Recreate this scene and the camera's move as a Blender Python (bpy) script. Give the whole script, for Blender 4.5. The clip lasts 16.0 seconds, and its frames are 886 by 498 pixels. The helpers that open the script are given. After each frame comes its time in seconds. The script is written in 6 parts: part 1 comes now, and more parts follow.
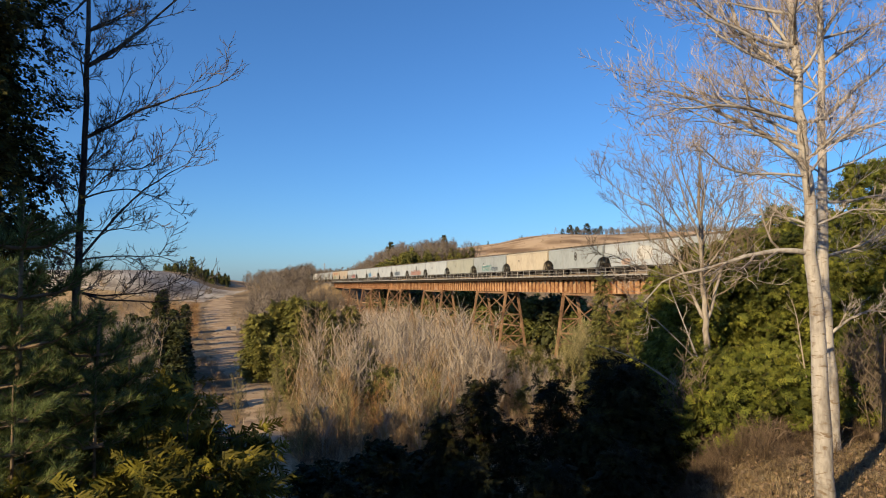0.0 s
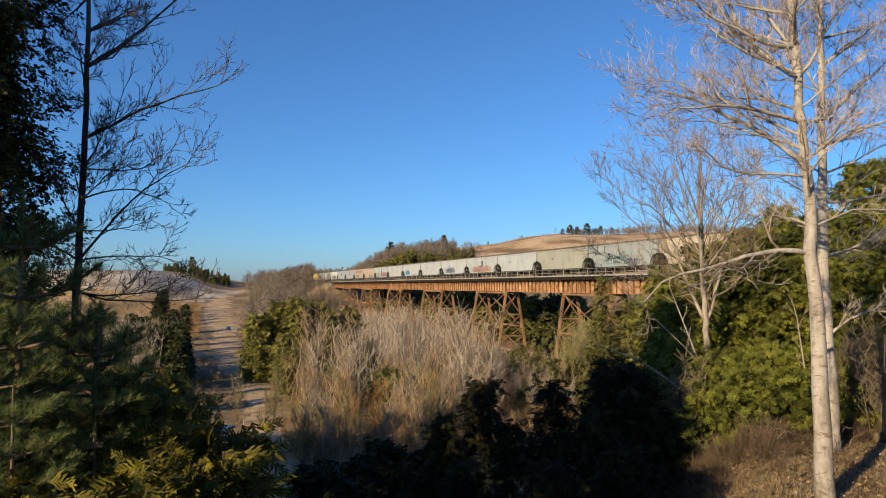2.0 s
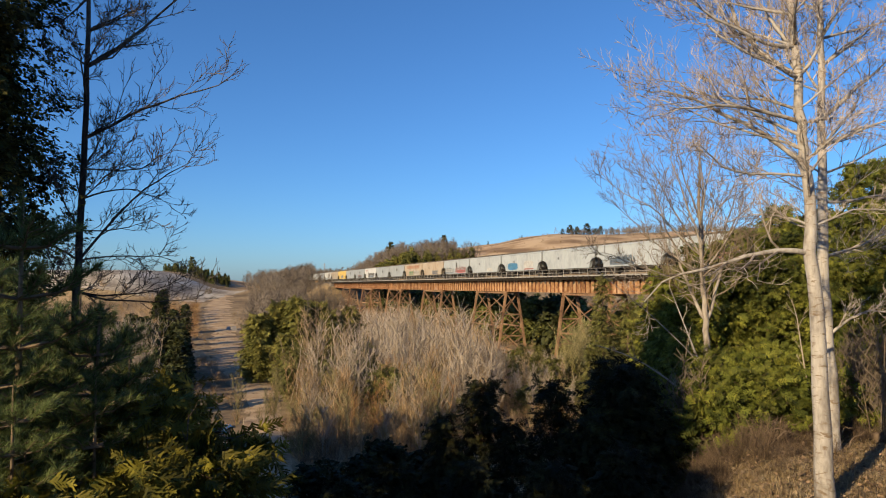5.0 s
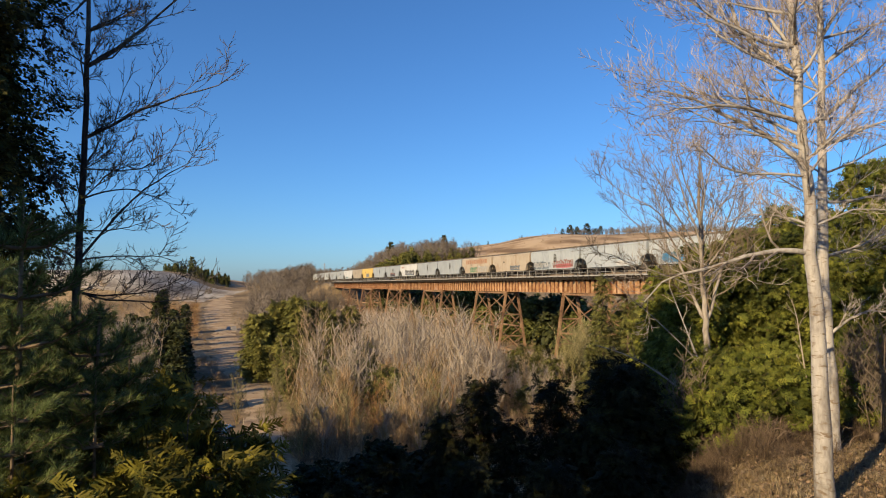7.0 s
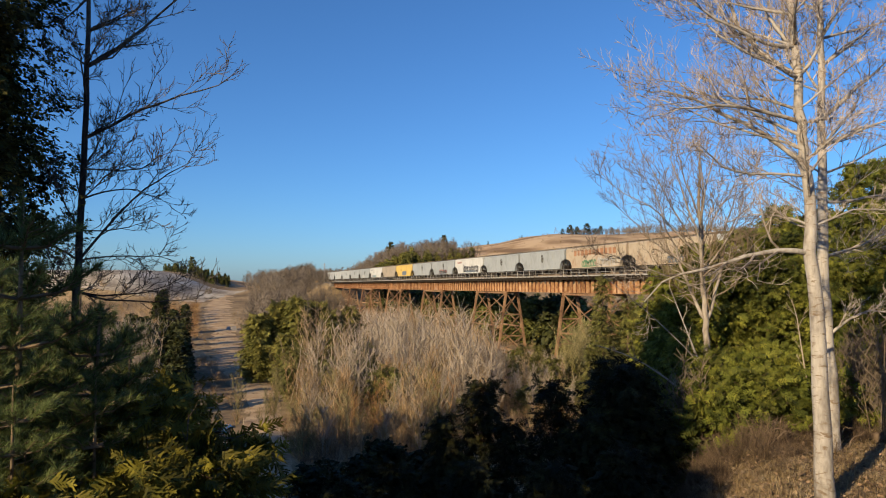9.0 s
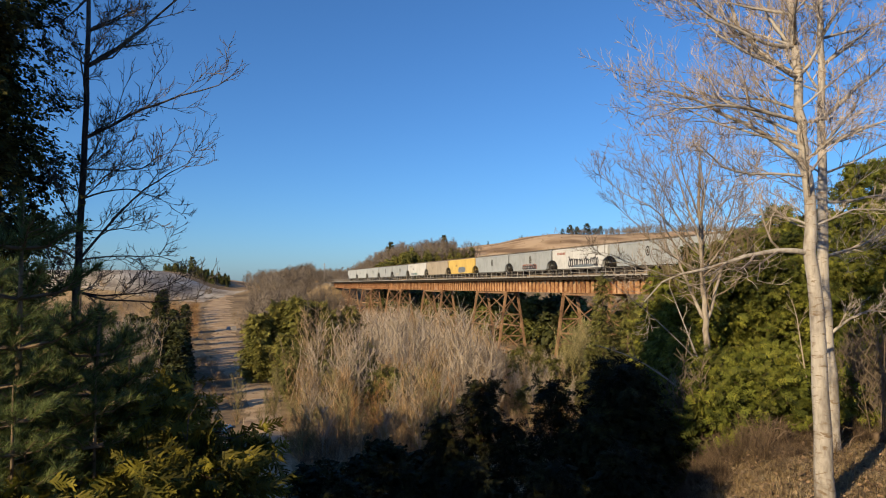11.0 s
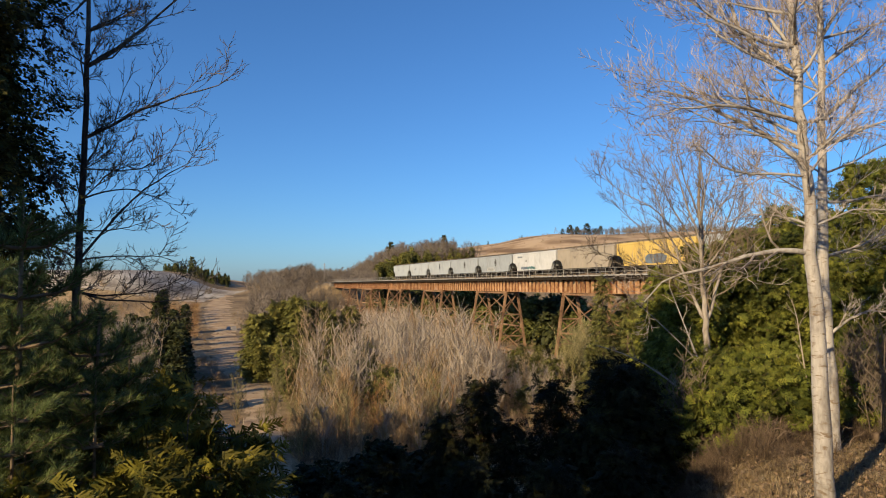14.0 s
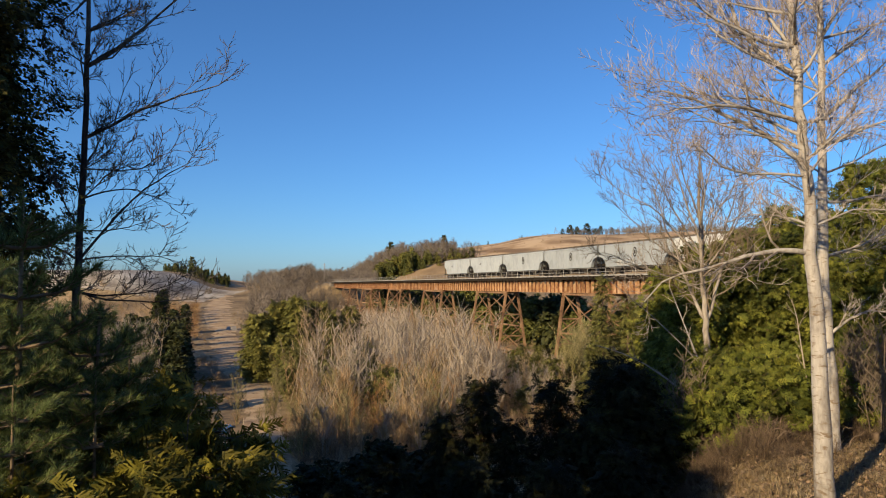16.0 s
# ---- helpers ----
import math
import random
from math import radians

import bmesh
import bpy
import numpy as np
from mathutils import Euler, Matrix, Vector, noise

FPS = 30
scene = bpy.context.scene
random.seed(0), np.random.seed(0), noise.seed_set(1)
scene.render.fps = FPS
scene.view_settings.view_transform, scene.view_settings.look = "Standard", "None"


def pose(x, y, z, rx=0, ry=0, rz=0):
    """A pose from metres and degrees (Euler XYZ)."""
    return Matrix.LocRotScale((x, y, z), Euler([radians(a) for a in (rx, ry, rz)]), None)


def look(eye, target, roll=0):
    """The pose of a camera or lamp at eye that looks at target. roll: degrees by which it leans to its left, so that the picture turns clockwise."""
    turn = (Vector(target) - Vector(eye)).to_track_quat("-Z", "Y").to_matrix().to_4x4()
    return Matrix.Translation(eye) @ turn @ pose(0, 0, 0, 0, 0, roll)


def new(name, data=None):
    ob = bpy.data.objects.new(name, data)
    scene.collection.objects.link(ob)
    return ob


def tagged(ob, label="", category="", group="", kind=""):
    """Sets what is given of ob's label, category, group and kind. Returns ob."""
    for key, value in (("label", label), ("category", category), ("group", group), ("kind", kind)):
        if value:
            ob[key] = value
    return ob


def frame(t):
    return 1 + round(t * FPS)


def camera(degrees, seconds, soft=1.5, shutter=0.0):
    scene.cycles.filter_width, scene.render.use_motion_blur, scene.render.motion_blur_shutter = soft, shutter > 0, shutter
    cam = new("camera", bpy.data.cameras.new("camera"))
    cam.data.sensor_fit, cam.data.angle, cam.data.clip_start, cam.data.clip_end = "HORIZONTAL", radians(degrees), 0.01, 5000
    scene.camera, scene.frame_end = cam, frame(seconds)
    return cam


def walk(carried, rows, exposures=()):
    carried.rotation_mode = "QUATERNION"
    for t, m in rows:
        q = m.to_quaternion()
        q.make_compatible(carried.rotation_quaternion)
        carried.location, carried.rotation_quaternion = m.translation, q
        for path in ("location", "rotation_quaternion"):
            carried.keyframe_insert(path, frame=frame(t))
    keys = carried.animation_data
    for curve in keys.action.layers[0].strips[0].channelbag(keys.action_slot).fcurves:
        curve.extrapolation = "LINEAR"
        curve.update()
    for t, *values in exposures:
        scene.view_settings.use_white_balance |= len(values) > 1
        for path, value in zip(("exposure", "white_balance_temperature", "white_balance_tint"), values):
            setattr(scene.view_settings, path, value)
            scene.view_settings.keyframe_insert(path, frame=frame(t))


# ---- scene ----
cam = camera(66.3, 16.0, soft=1.1)
EYE_POSE = look((0, 0, 0), (0, 1, math.tan(radians(3.05))))
walk(cam, [(0, EYE_POSE), (16, EYE_POSE)], exposures=[(0, 0.72, 6050, 6), (3, 0.68, 6050, 6), (6.5, 0.73, 6050, 6), (9, 0.68, 6050, 6), (11.5, 0.64, 6050, 6), (13.5, 0.65, 6050, 6), (15.5, 0.69, 6050, 6), (16, 0.69, 6050, 6)])

# ---------------------------------------------------------------- world and sun
SUN = Vector((-0.62, -0.70, 0.36)).normalized()
world = bpy.data.worlds.new("sky")
scene.world = world
world.use_nodes = True
wn = world.node_tree.nodes
sky = wn.new("ShaderNodeTexSky")
sky.sky_type = "NISHITA"
sky.sun_disc = False
sky.sun_elevation = math.asin(SUN.z)
sky.sun_rotation = math.atan2(SUN.x, SUN.y)
sky.altitude = 300
sky.air_density = 1.0
sky.dust_density = 0.8
sky.ozone_density = 8.2
wn["Background"].inputs["Strength"].default_value = 0.09
world.node_tree.links.new(sky.outputs[0], wn["Background"].inputs[0])
lamp = bpy.data.lights.new("sun", "SUN")
lamp.energy = 5.0
lamp.angle = radians(0.53)
lamp.color = (1.0, 0.72, 0.40)
sun = new("sun", lamp)
sun.matrix_basis = look(SUN * 300, (0, 0, 0))


# ---------------------------------------------------------------- materials
ALBEDO = 0.62   # scales all colours down against the raised exposure, for darker shade


def material(name, colours, scale=4.0, rough=0.85, bump=0.3, fine=40.0, metal=0.0, vary=0.25, stretch=(1, 1, 1), island=0.0):
    """Noise at two sizes between the colours, with relief. vary: value change from object to object."""
    m = bpy.data.materials.new(name)
    m.use_nodes = True
    nt = m.node_tree
    n, l = nt.nodes, nt.links
    b = n["Principled BSDF"]
    b.inputs["Roughness"].default_value = rough
    b.inputs["Metallic"].default_value = metal
    b.inputs["Specular IOR Level"].default_value = 0.25
    co = n.new("ShaderNodeTexCoord")
    mp = n.new("ShaderNodeMapping")
    mp.inputs["Scale"].default_value = stretch
    l.new(co.outputs["Object"], mp.inputs["Vector"])
    big, small = n.new("ShaderNodeTexNoise"), n.new("ShaderNodeTexNoise")
    for t, s, d in ((big, scale, 3.0), (small, fine, 4.0)):
        t.inputs["Scale"].default_value = s
        t.inputs["Detail"].default_value = d
        l.new(mp.outputs[0], t.inputs["Vector"])
    add = n.new("ShaderNodeMath")
    add.operation = "MULTIPLY_ADD"
    add.inputs[1].default_value = 0.4
    l.new(small.outputs["Fac"], add.inputs[0])
    scaled = n.new("ShaderNodeMath")
    scaled.operation = "MULTIPLY"
    scaled.inputs[1].default_value = 0.6
    l.new(big.outputs["Fac"], scaled.inputs[0])
    l.new(scaled.outputs[0], add.inputs[2])
    ramp = n.new("ShaderNodeValToRGB")
    el = ramp.color_ramp.elements
    lo, hi = 0.36, 0.64
    while len(el) < len(colours):
        el.new(0.5)
    for i, c in enumerate(colours):
        el[i].position = lo + (hi - lo) * i / max(1, len(colours) - 1)
        el[i].color = (*[v * ALBEDO for v in c], 1)
    l.new(add.outputs[0], ramp.inputs[0])
    hsv = n.new("ShaderNodeHueSaturation")
    l.new(ramp.outputs[0], hsv.inputs["Color"])
    info = n.new("ShaderNodeObjectInfo")
    rng = n.new("ShaderNodeMapRange")
    rng.inputs["To Min"].default_value = 1 - vary
    rng.inputs["To Max"].default_value = 1 + vary
    l.new(info.outputs["Random"], rng.inputs[0])
    if island:
        geo = n.new("ShaderNodeNewGeometry")
        r2 = n.new("ShaderNodeMapRange")
        r2.inputs["To Min"].default_value = 1 - island
        r2.inputs["To Max"].default_value = 1 + island
        l.new(geo.outputs["Random Per Island"], r2.inputs[0])
        mul = n.new("ShaderNodeMath")
        mul.operation = "MULTIPLY"
        l.new(rng.outputs[0], mul.inputs[0])
        l.new(r2.outputs[0], mul.inputs[1])
        l.new(mul.outputs[0], hsv.inputs["Value"])
    else:
        l.new(rng.outputs[0], hsv.inputs["Value"])
    l.new(hsv.outputs[0], b.inputs["Base Color"])
    if bump:
        bp = n.new("ShaderNodeBump")
        bp.inputs["Strength"].default_value = bump
        bp.inputs["Distance"].default_value = 0.02
        l.new(add.outputs[0], bp.inputs["Height"])
        l.new(bp.outputs[0], b.inputs["Normal"])
    return m


def leafy(name, colours, island=0.5, vary=0.15, scale=1.5):
    """Foliage: part of the light passes through the leaf."""
    m = material(name, colours, scale=scale, rough=0.7, bump=0, fine=9.0, vary=vary, island=island)
    n, l = m.node_tree.nodes, m.node_tree.links
    tr = n.new("ShaderNodeBsdfTranslucent")
    mix = n.new("ShaderNodeMixShader")
    mix.inputs[0].default_value = 0.25
    b = n["Principled BSDF"]
    l.new(b.inputs["Base Color"].links[0].from_socket, tr.inputs[0])
    l.new(b.outputs[0], mix.inputs[1])
    l.new(tr.outputs[0], mix.inputs[2])
    l.new(mix.outputs[0], n["Material Output"].inputs[0])
    return m


M = {
    "poplar": material("poplar_bark", [(0.27, 0.245, 0.225), (0.48, 0.45, 0.42), (0.63, 0.60, 0.565)], 3.0, 0.85, 0.6, 22, stretch=(1, 1, 0.35), vary=0.06),
    "poplar_twig": material("poplar_twig", [(0.34, 0.285, 0.23), (0.56, 0.48, 0.39)], 3.0, 0.85, 0.2, 22, vary=0.1),
    # near-black bark colour that carries the shade on the bare tree
    "shaded_bark": material("shaded_bark", [(0.05, 0.04, 0.035), (0.11, 0.09, 0.075), (0.2, 0.18, 0.15)], 3.0, 0.9, 0.5, 25, stretch=(1, 1, 0.3)),
    "cedar_bark": material("cedar_bark", [(0.10, 0.07, 0.05), (0.22, 0.16, 0.11)], 4.0, 0.9, 0.5, 25, stretch=(1, 1, 0.2)),
    "sapling_bark": material("sapling_bark", [(0.30, 0.24, 0.17), (0.50, 0.42, 0.32), (0.66, 0.58, 0.47)], 1.2, 0.9, 0.2, 12, vary=0.25),
    "grey_twig": material("grey_twig", [(0.30, 0.22, 0.135), (0.48, 0.355, 0.22), (0.62, 0.48, 0.32)], 0.35, 0.9, 0.0, 3, vary=0.2, island=0.5),
    "tan_twig": material("tan_twig", [(0.24, 0.155, 0.085), (0.41, 0.285, 0.155), (0.53, 0.39, 0.23)], 0.3, 0.9, 0.0, 3, vary=0.2, island=0.45),
    "cedar": leafy("cedar_leaf", [(0.07, 0.09, 0.012), (0.18, 0.20, 0.027), (0.32, 0.31, 0.05)]),
    # shaded copy of cedar: deep shade put into a near-black leaf colour
    "cedar_shaded": leafy("cedar_shaded_leaf", [(0.009, 0.013, 0.004), (0.025, 0.03, 0.008), (0.07, 0.065, 0.012)]),
    "pine": leafy("pine_needle", [(0.065, 0.10, 0.035), (0.15, 0.20, 0.065), (0.26, 0.31, 0.10)]),
    "olive": leafy("olive_leaf", [(0.08, 0.09, 0.02), (0.17, 0.17, 0.04), (0.25, 0.22, 0.07)]),
    "far_wood": material("far_wood", [(0.125, 0.10, 0.08), (0.235, 0.195, 0.155), (0.345, 0.29, 0.235)], 0.05, 0.95, 0, 0.6, vary=0.1, island=0.3),
    "rust_girder": material("rusty_girder_paint", [(0.17, 0.08, 0.045), (0.38, 0.20, 0.09), (0.50, 0.29, 0.14), (0.64, 0.44, 0.28)], 0.7, 0.85, 0.3, 4, vary=0.12),
    "rust": material("rusty_steel", [(0.15, 0.085, 0.05), (0.33, 0.195, 0.11), (0.48, 0.31, 0.17)], 0.4, 0.88, 0.3, 5, vary=0.15),
    "tie": material("creosote_timber", [(0.03, 0.025, 0.02), (0.08, 0.065, 0.05)], 2.0, 0.9, 0.4, 15),
    "steel": material("worn_rail_steel", [(0.10, 0.08, 0.07), (0.22, 0.19, 0.17)], 2.0, 0.5, 0.2, 15, metal=0.6),
    "grey_steel": material("weathered_galvanised_steel", [(0.42, 0.40, 0.37), (0.62, 0.60, 0.56)], 1.0, 0.65, 0.2, 10),
    "black": material("black_running_gear", [(0.02, 0.018, 0.016), (0.07, 0.06, 0.05)], 2.0, 0.8, 0.3, 20),
    "concrete": material("weathered_concrete", [(0.30, 0.27, 0.23), (0.45, 0.42, 0.37)], 0.6, 0.9, 0.3, 9),
    "ballast": material("railway_ballast", [(0.12, 0.10, 0.09), (0.28, 0.25, 0.22)], 1.0, 0.95, 0.6, 20),
}

PAINT_COLOURS = {
    "pale": (0.50, 0.54, 0.56), "grey": (0.42, 0.455, 0.475), "cool": (0.40, 0.44, 0.45), "green_grey": (0.40, 0.41, 0.35),
    "white": (0.67, 0.68, 0.67), "tan": (0.46, 0.40, 0.31), "cream": (0.58, 0.51, 0.39), "yellow": (0.80, 0.57, 0.16), "rusty": (0.54, 0.46, 0.35),
}
PAINT = {}
for key, c in PAINT_COLOURS.items():
    lo, hi = tuple(v * 0.72 for v in c), tuple(min(0.85, v * 1.12) for v in c)
    cs = [lo, c, hi] if key != "rusty" else [(0.42, 0.27, 0.16), c, hi]
    PAINT[key] = material("hopper_paint_" + key, cs, 0.35, 0.55, 0.05, 3.0, vary=0.06, stretch=(1, 1, 0.4))
SPRAY = {k: material("spray_" + k, [tuple(v * 0.6 for v in c), c], 1.5, 0.5, 0, 8, vary=0.1) for k, c in {
    "red": (0.50, 0.22, 0.17), "orange": (0.60, 0.44, 0.34), "rust": (0.50, 0.26, 0.14), "amber": (0.72, 0.40, 0.12), "pink": (0.75, 0.22, 0.25), "blue": (0.12, 0.32, 0.55), "slate": (0.22, 0.27, 0.33),
    "white": (0.78, 0.77, 0.72), "green": (0.16, 0.42, 0.22), "dark": (0.07, 0.07, 0.08), "teal": (0.20, 0.42, 0.42)}.items()}



def scarred(m, size, dark):
    """Adds dark knots and flat branch scars to a bark."""
    n, l = m.node_tree.nodes, m.node_tree.links
    b = n["Principled BSDF"]
    co = n.new("ShaderNodeTexCoord")
    mp = n.new("ShaderNodeMapping")
    mp.inputs["Scale"].default_value = (size, size, size * 2.6)
    vo = n.new("ShaderNodeTexNoise")
    vo.inputs["Scale"].default_value = 1.0
    vo.inputs["Detail"].default_value = 6.0
    vo.inputs["Distortion"].default_value = 1.2
    l.new(co.outputs["Object"], mp.inputs[0])
    l.new(mp.outputs[0], vo.inputs["Vector"])
    r = n.new("ShaderNodeValToRGB")
    r.color_ramp.elements[0].position, r.color_ramp.elements[1].position = 0.55, 0.68
    l.new(vo.outputs["Fac"], r.inputs[0])
    mix = n.new("ShaderNodeMix")
    mix.data_type = "RGBA"
    mix.inputs["B"].default_value = (*dark, 1)
    l.new(r.outputs[0], mix.inputs["Factor"])
    l.new(b.inputs["Base Color"].links[0].from_socket, mix.inputs["A"])
    l.new(mix.outputs["Result"], b.inputs["Base Color"])


scarred(M["poplar"], 6.0, (0.16, 0.12, 0.085))
M["rubble"] = material("grey_gravel_bank", [(0.16, 0.13, 0.10), (0.46, 0.40, 0.32), (0.74, 0.68, 0.57)], 0.09, 0.95, 1.0, 0.7, vary=0, stretch=(1, 0.4, 3))
M["track_soil"] = material("pale_track_soil", [(0.34, 0.23, 0.13), (0.58, 0.42, 0.25), (0.72, 0.55, 0.35)], 0.25, 0.95, 0.6, 3.0, vary=0)
M["litter"] = material("dry_grass_blades", [(0.20, 0.14, 0.075), (0.36, 0.27, 0.15), (0.50, 0.40, 0.24)], 0.5, 0.9, 0, 4, vary=0, island=0.4)
M["olive_twig"] = material("olive_twig", [(0.16, 0.14, 0.06), (0.27, 0.24, 0.11), (0.36, 0.32, 0.17)], 0.3, 0.9, 0.0, 3, vary=0.2, island=0.3)
M["walk_steel"] = material("dirty_roof_walk", [(0.16, 0.13, 0.10), (0.32, 0.28, 0.23)], 1.0, 0.8, 0.2, 10)
M["pine_bark"] = material("pine_bark", [(0.20, 0.145, 0.09), (0.36, 0.28, 0.19)], 3.0, 0.9, 0.4, 25, stretch=(1, 1, 0.3))
M["shoot"] = material("grey_brown_shoot", [(0.23, 0.19, 0.165), (0.42, 0.365, 0.325), (0.60, 0.535, 0.48)], 2.0, 0.85, 0.0, 12, vary=0.1, island=0.35)
M["ash_bark"] = material("ash_bark", [(0.22, 0.185, 0.15), (0.40, 0.35, 0.30), (0.54, 0.49, 0.43)], 2.5, 0.9, 0.4, 20, stretch=(1, 1, 0.35), vary=0.15)
M["dark_stalk"] = material("dark_stalk", [(0.08, 0.055, 0.035), (0.17, 0.12, 0.08), (0.28, 0.21, 0.14)], 1.0, 0.9, 0.0, 9, vary=0.1, island=0.4)
M["valley_green"] = leafy("valley_cedar_leaf", [(0.11, 0.12, 0.025), (0.25, 0.24, 0.055), (0.40, 0.355, 0.09)], scale=0.4)
M["grey_pole"] = material("weathered_pole_wood", [(0.30, 0.26, 0.22), (0.46, 0.42, 0.37)], 1.0, 0.9, 0.2, 8, stretch=(1, 1, 0.2))
M["stem_bark"] = material("dead_stem_bark", [(0.13, 0.09, 0.06), (0.26, 0.19, 0.13), (0.36, 0.28, 0.20)], 3.0, 0.9, 0.3, 20, vary=0.2)
M["wet"] = material("muddy_water", [(0.02, 0.02, 0.02), (0.04, 0.035, 0.03)], 1.0, 0.04, 0.02, 8, vary=0)
M["gold_leaf"] = leafy("young_cedar_leaf", [(0.07, 0.07, 0.008), (0.20, 0.18, 0.020), (0.38, 0.315, 0.04)])
M["brown_twig"] = material("brown_twig", [(0.16, 0.12, 0.085), (0.30, 0.24, 0.175)], 1.0, 0.9, 0.0, 9, vary=0.1)
M["far_green"] = leafy("far_conifer_leaf", [(0.09, 0.11, 0.025), (0.19, 0.20, 0.05), (0.30, 0.29, 0.085)], scale=0.3)
# the lighter leaf colours stand in for sun patches on the tall cedar
M["tall_sun_leaf"] = leafy("tall_cedar_sun_leaf", [(0.035, 0.04, 0.01), (0.10, 0.10, 0.02), (0.28, 0.24, 0.045)])
M["dead_leaf"] = material("dead_leaf", [(0.15, 0.095, 0.055), (0.27, 0.185, 0.115), (0.42, 0.32, 0.22)], 2.0, 0.8, 0, 9, vary=0, island=0.5)
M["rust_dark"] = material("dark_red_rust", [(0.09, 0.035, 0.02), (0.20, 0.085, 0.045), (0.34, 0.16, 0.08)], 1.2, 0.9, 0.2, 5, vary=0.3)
M["far_dark"] = leafy("far_dark_leaf", [(0.03, 0.04, 0.012), (0.075, 0.085, 0.025), (0.14, 0.14, 0.045)], scale=0.3)
M["rust_twig"] = material("rusty_twig", [(0.26, 0.14, 0.06), (0.40, 0.24, 0.11), (0.50, 0.34, 0.17)], 0.3, 0.9, 0.0, 3, vary=0.2, island=0.3)


# ---------------------------------------------------------------- mesh helpers
class Geo:
    def __init__(self):
        self.v, self.f, self.blocks = [], [], []

    def tube(self, pts, radii, sides=5, cap=True):
        pts = [Vector(p) for p in pts]
        base = len(self.v)
        ref = Vector((0.31, 0.87, 0.12))
        for i, p in enumerate(pts):
            d = (pts[min(i + 1, len(pts) - 1)] - pts[max(i - 1, 0)]).normalized()
            a = d.cross(ref)
            if a.length < 0.1:
                a = d.cross(Vector((1, 0, 0.2)))
            a.normalize()
            b = d.cross(a)
            r = radii[i]
            for k in range(sides):
                w = 2 * math.pi * k / sides
                self.v.append(p + a * (math.cos(w) * r) + b * (math.sin(w) * r))
        for i in range(len(pts) - 1):
            for k in range(sides):
                q = base + i * sides
                self.f.append((q + k, q + (k + 1) % sides, q + sides + (k + 1) % sides, q + sides + k))
        if cap:
            self.f.append(tuple(base + k for k in reversed(range(sides))))
            self.f.append(tuple(base + (len(pts) - 1) * sides + k for k in range(sides)))
        return self

    def box(self, c, s, m=None):
        base = len(self.v)
        for i in range(8):
            p = Vector((c[0] + s[0] * ((i & 1) - 0.5), c[1] + s[1] * ((i >> 1 & 1) - 0.5), c[2] + s[2] * ((i >> 2) - 0.5)))
            self.v.append(m @ p if m else p)
        for q in ((0, 2, 3, 1), (4, 5, 7, 6), (0, 1, 5, 4), (2, 6, 7, 3), (0, 4, 6, 2), (1, 3, 7, 5)):
            self.f.append(tuple(base + k for k in q))
        return self

    def beam(self, a, b, w, h):
        """A bar of section w by h from a to b."""
        a, b = Vector(a), Vector(b)
        d = b - a
        side = d.cross(Vector((0, 0, 1)))
        if side.length < 1e-4:
            side = Vector((1, 0, 0))
        side.normalize()
        up = side.cross(d).normalized()
        base = len(self.v)
        for p in (a, b):
            for i, j in ((-1, -1), (1, -1), (1, 1), (-1, 1)):
                self.v.append(p + side * (i * w / 2) + up * (j * h / 2))
        for k in range(4):
            self.f.append((base + k, base + (k + 1) % 4, base + 4 + (k + 1) % 4, base + 4 + k))
        self.f.append((base + 3, base + 2, base + 1, base))
        self.f.append((base + 4, base + 5, base + 6, base + 7))
        return self

    def prism(self, outline, y0, y1):
        """An outline in x, z pushed from y0 to y1."""
        base, n = len(self.v), len(outline)
        for y in (y0, y1):
            for x, z in outline:
                self.v.append(Vector((x, y, z)))
        for k in range(n):
            self.f.append((base + k, base + n + k, base + n + (k + 1) % n, base + (k + 1) % n))
        self.f.append(tuple(base + k for k in range(n)))
        self.f.append(tuple(base + n + k for k in reversed(range(n))))
        return self

    def scatter(self, tv, tf, mats, offs):
        """Many copies of a small template: mats (n,3,3), offs (n,3)."""
        self.blocks.append((np.asarray(tv, float), tf, np.asarray(mats, float), np.asarray(offs, float)))
        return self

    def mesh(self, name):
        v, f = [tuple(p) for p in self.v], list(self.f)
        parts = [np.array(v, float).reshape(-1, 3)]
        n = len(v)
        for tv, tf, mats, offs in self.blocks:
            w = np.einsum("nij,kj->nki", mats, tv) + offs[:, None, :]
            parts.append(w.reshape(-1, 3))
            k = len(tv)
            for i in range(len(offs)):
                s = n + i * k
                f.extend([tuple(s + q for q in face) for face in tf])
            n += k * len(offs)
        me = bpy.data.meshes.new(name)
        me.from_pydata(np.concatenate(parts).tolist(), [], f)
        return me


def part(name, geo, mat, parent=None, label="", smooth=False):
    me = geo if isinstance(geo, bpy.types.Mesh) else geo.mesh(name)
    if not me.materials:
        me.materials.append(mat)
    if smooth:
        me.shade_smooth()
    ob = new(name, me)
    if parent is not None:
        ob.parent = parent
    return tagged(ob, label)


def empty(name, label, category, group="", kind=""):
    return tagged(new(name), label, category, group, kind)


def smooth(a, b, v):
    t = min(1, max(0, (v - a) / (b - a)))
    return t * t * (3 - 2 * t)


def table(rows, v):
    for (a, p), (b, q) in zip(rows, rows[1:]):
        if v <= b:
            t = min(1, max(0, (v - a) / (b - a)))
            t = t * t * (3 - 2 * t)
            return p + (q - p) * t
    return rows[-1][1]


# ---------------------------------------------------------------- the railway line
ORIGIN = Vector((63.45, 0.53, 0))          # where the line passes beside the camera
ALONG = Vector((-0.3336, 0.9427, 0))     # away from the camera
ACROSS = Vector((-0.9427, -0.3336, 0))   # towards the camera's side
RAIL = 1.68                              # top of rail above the eye
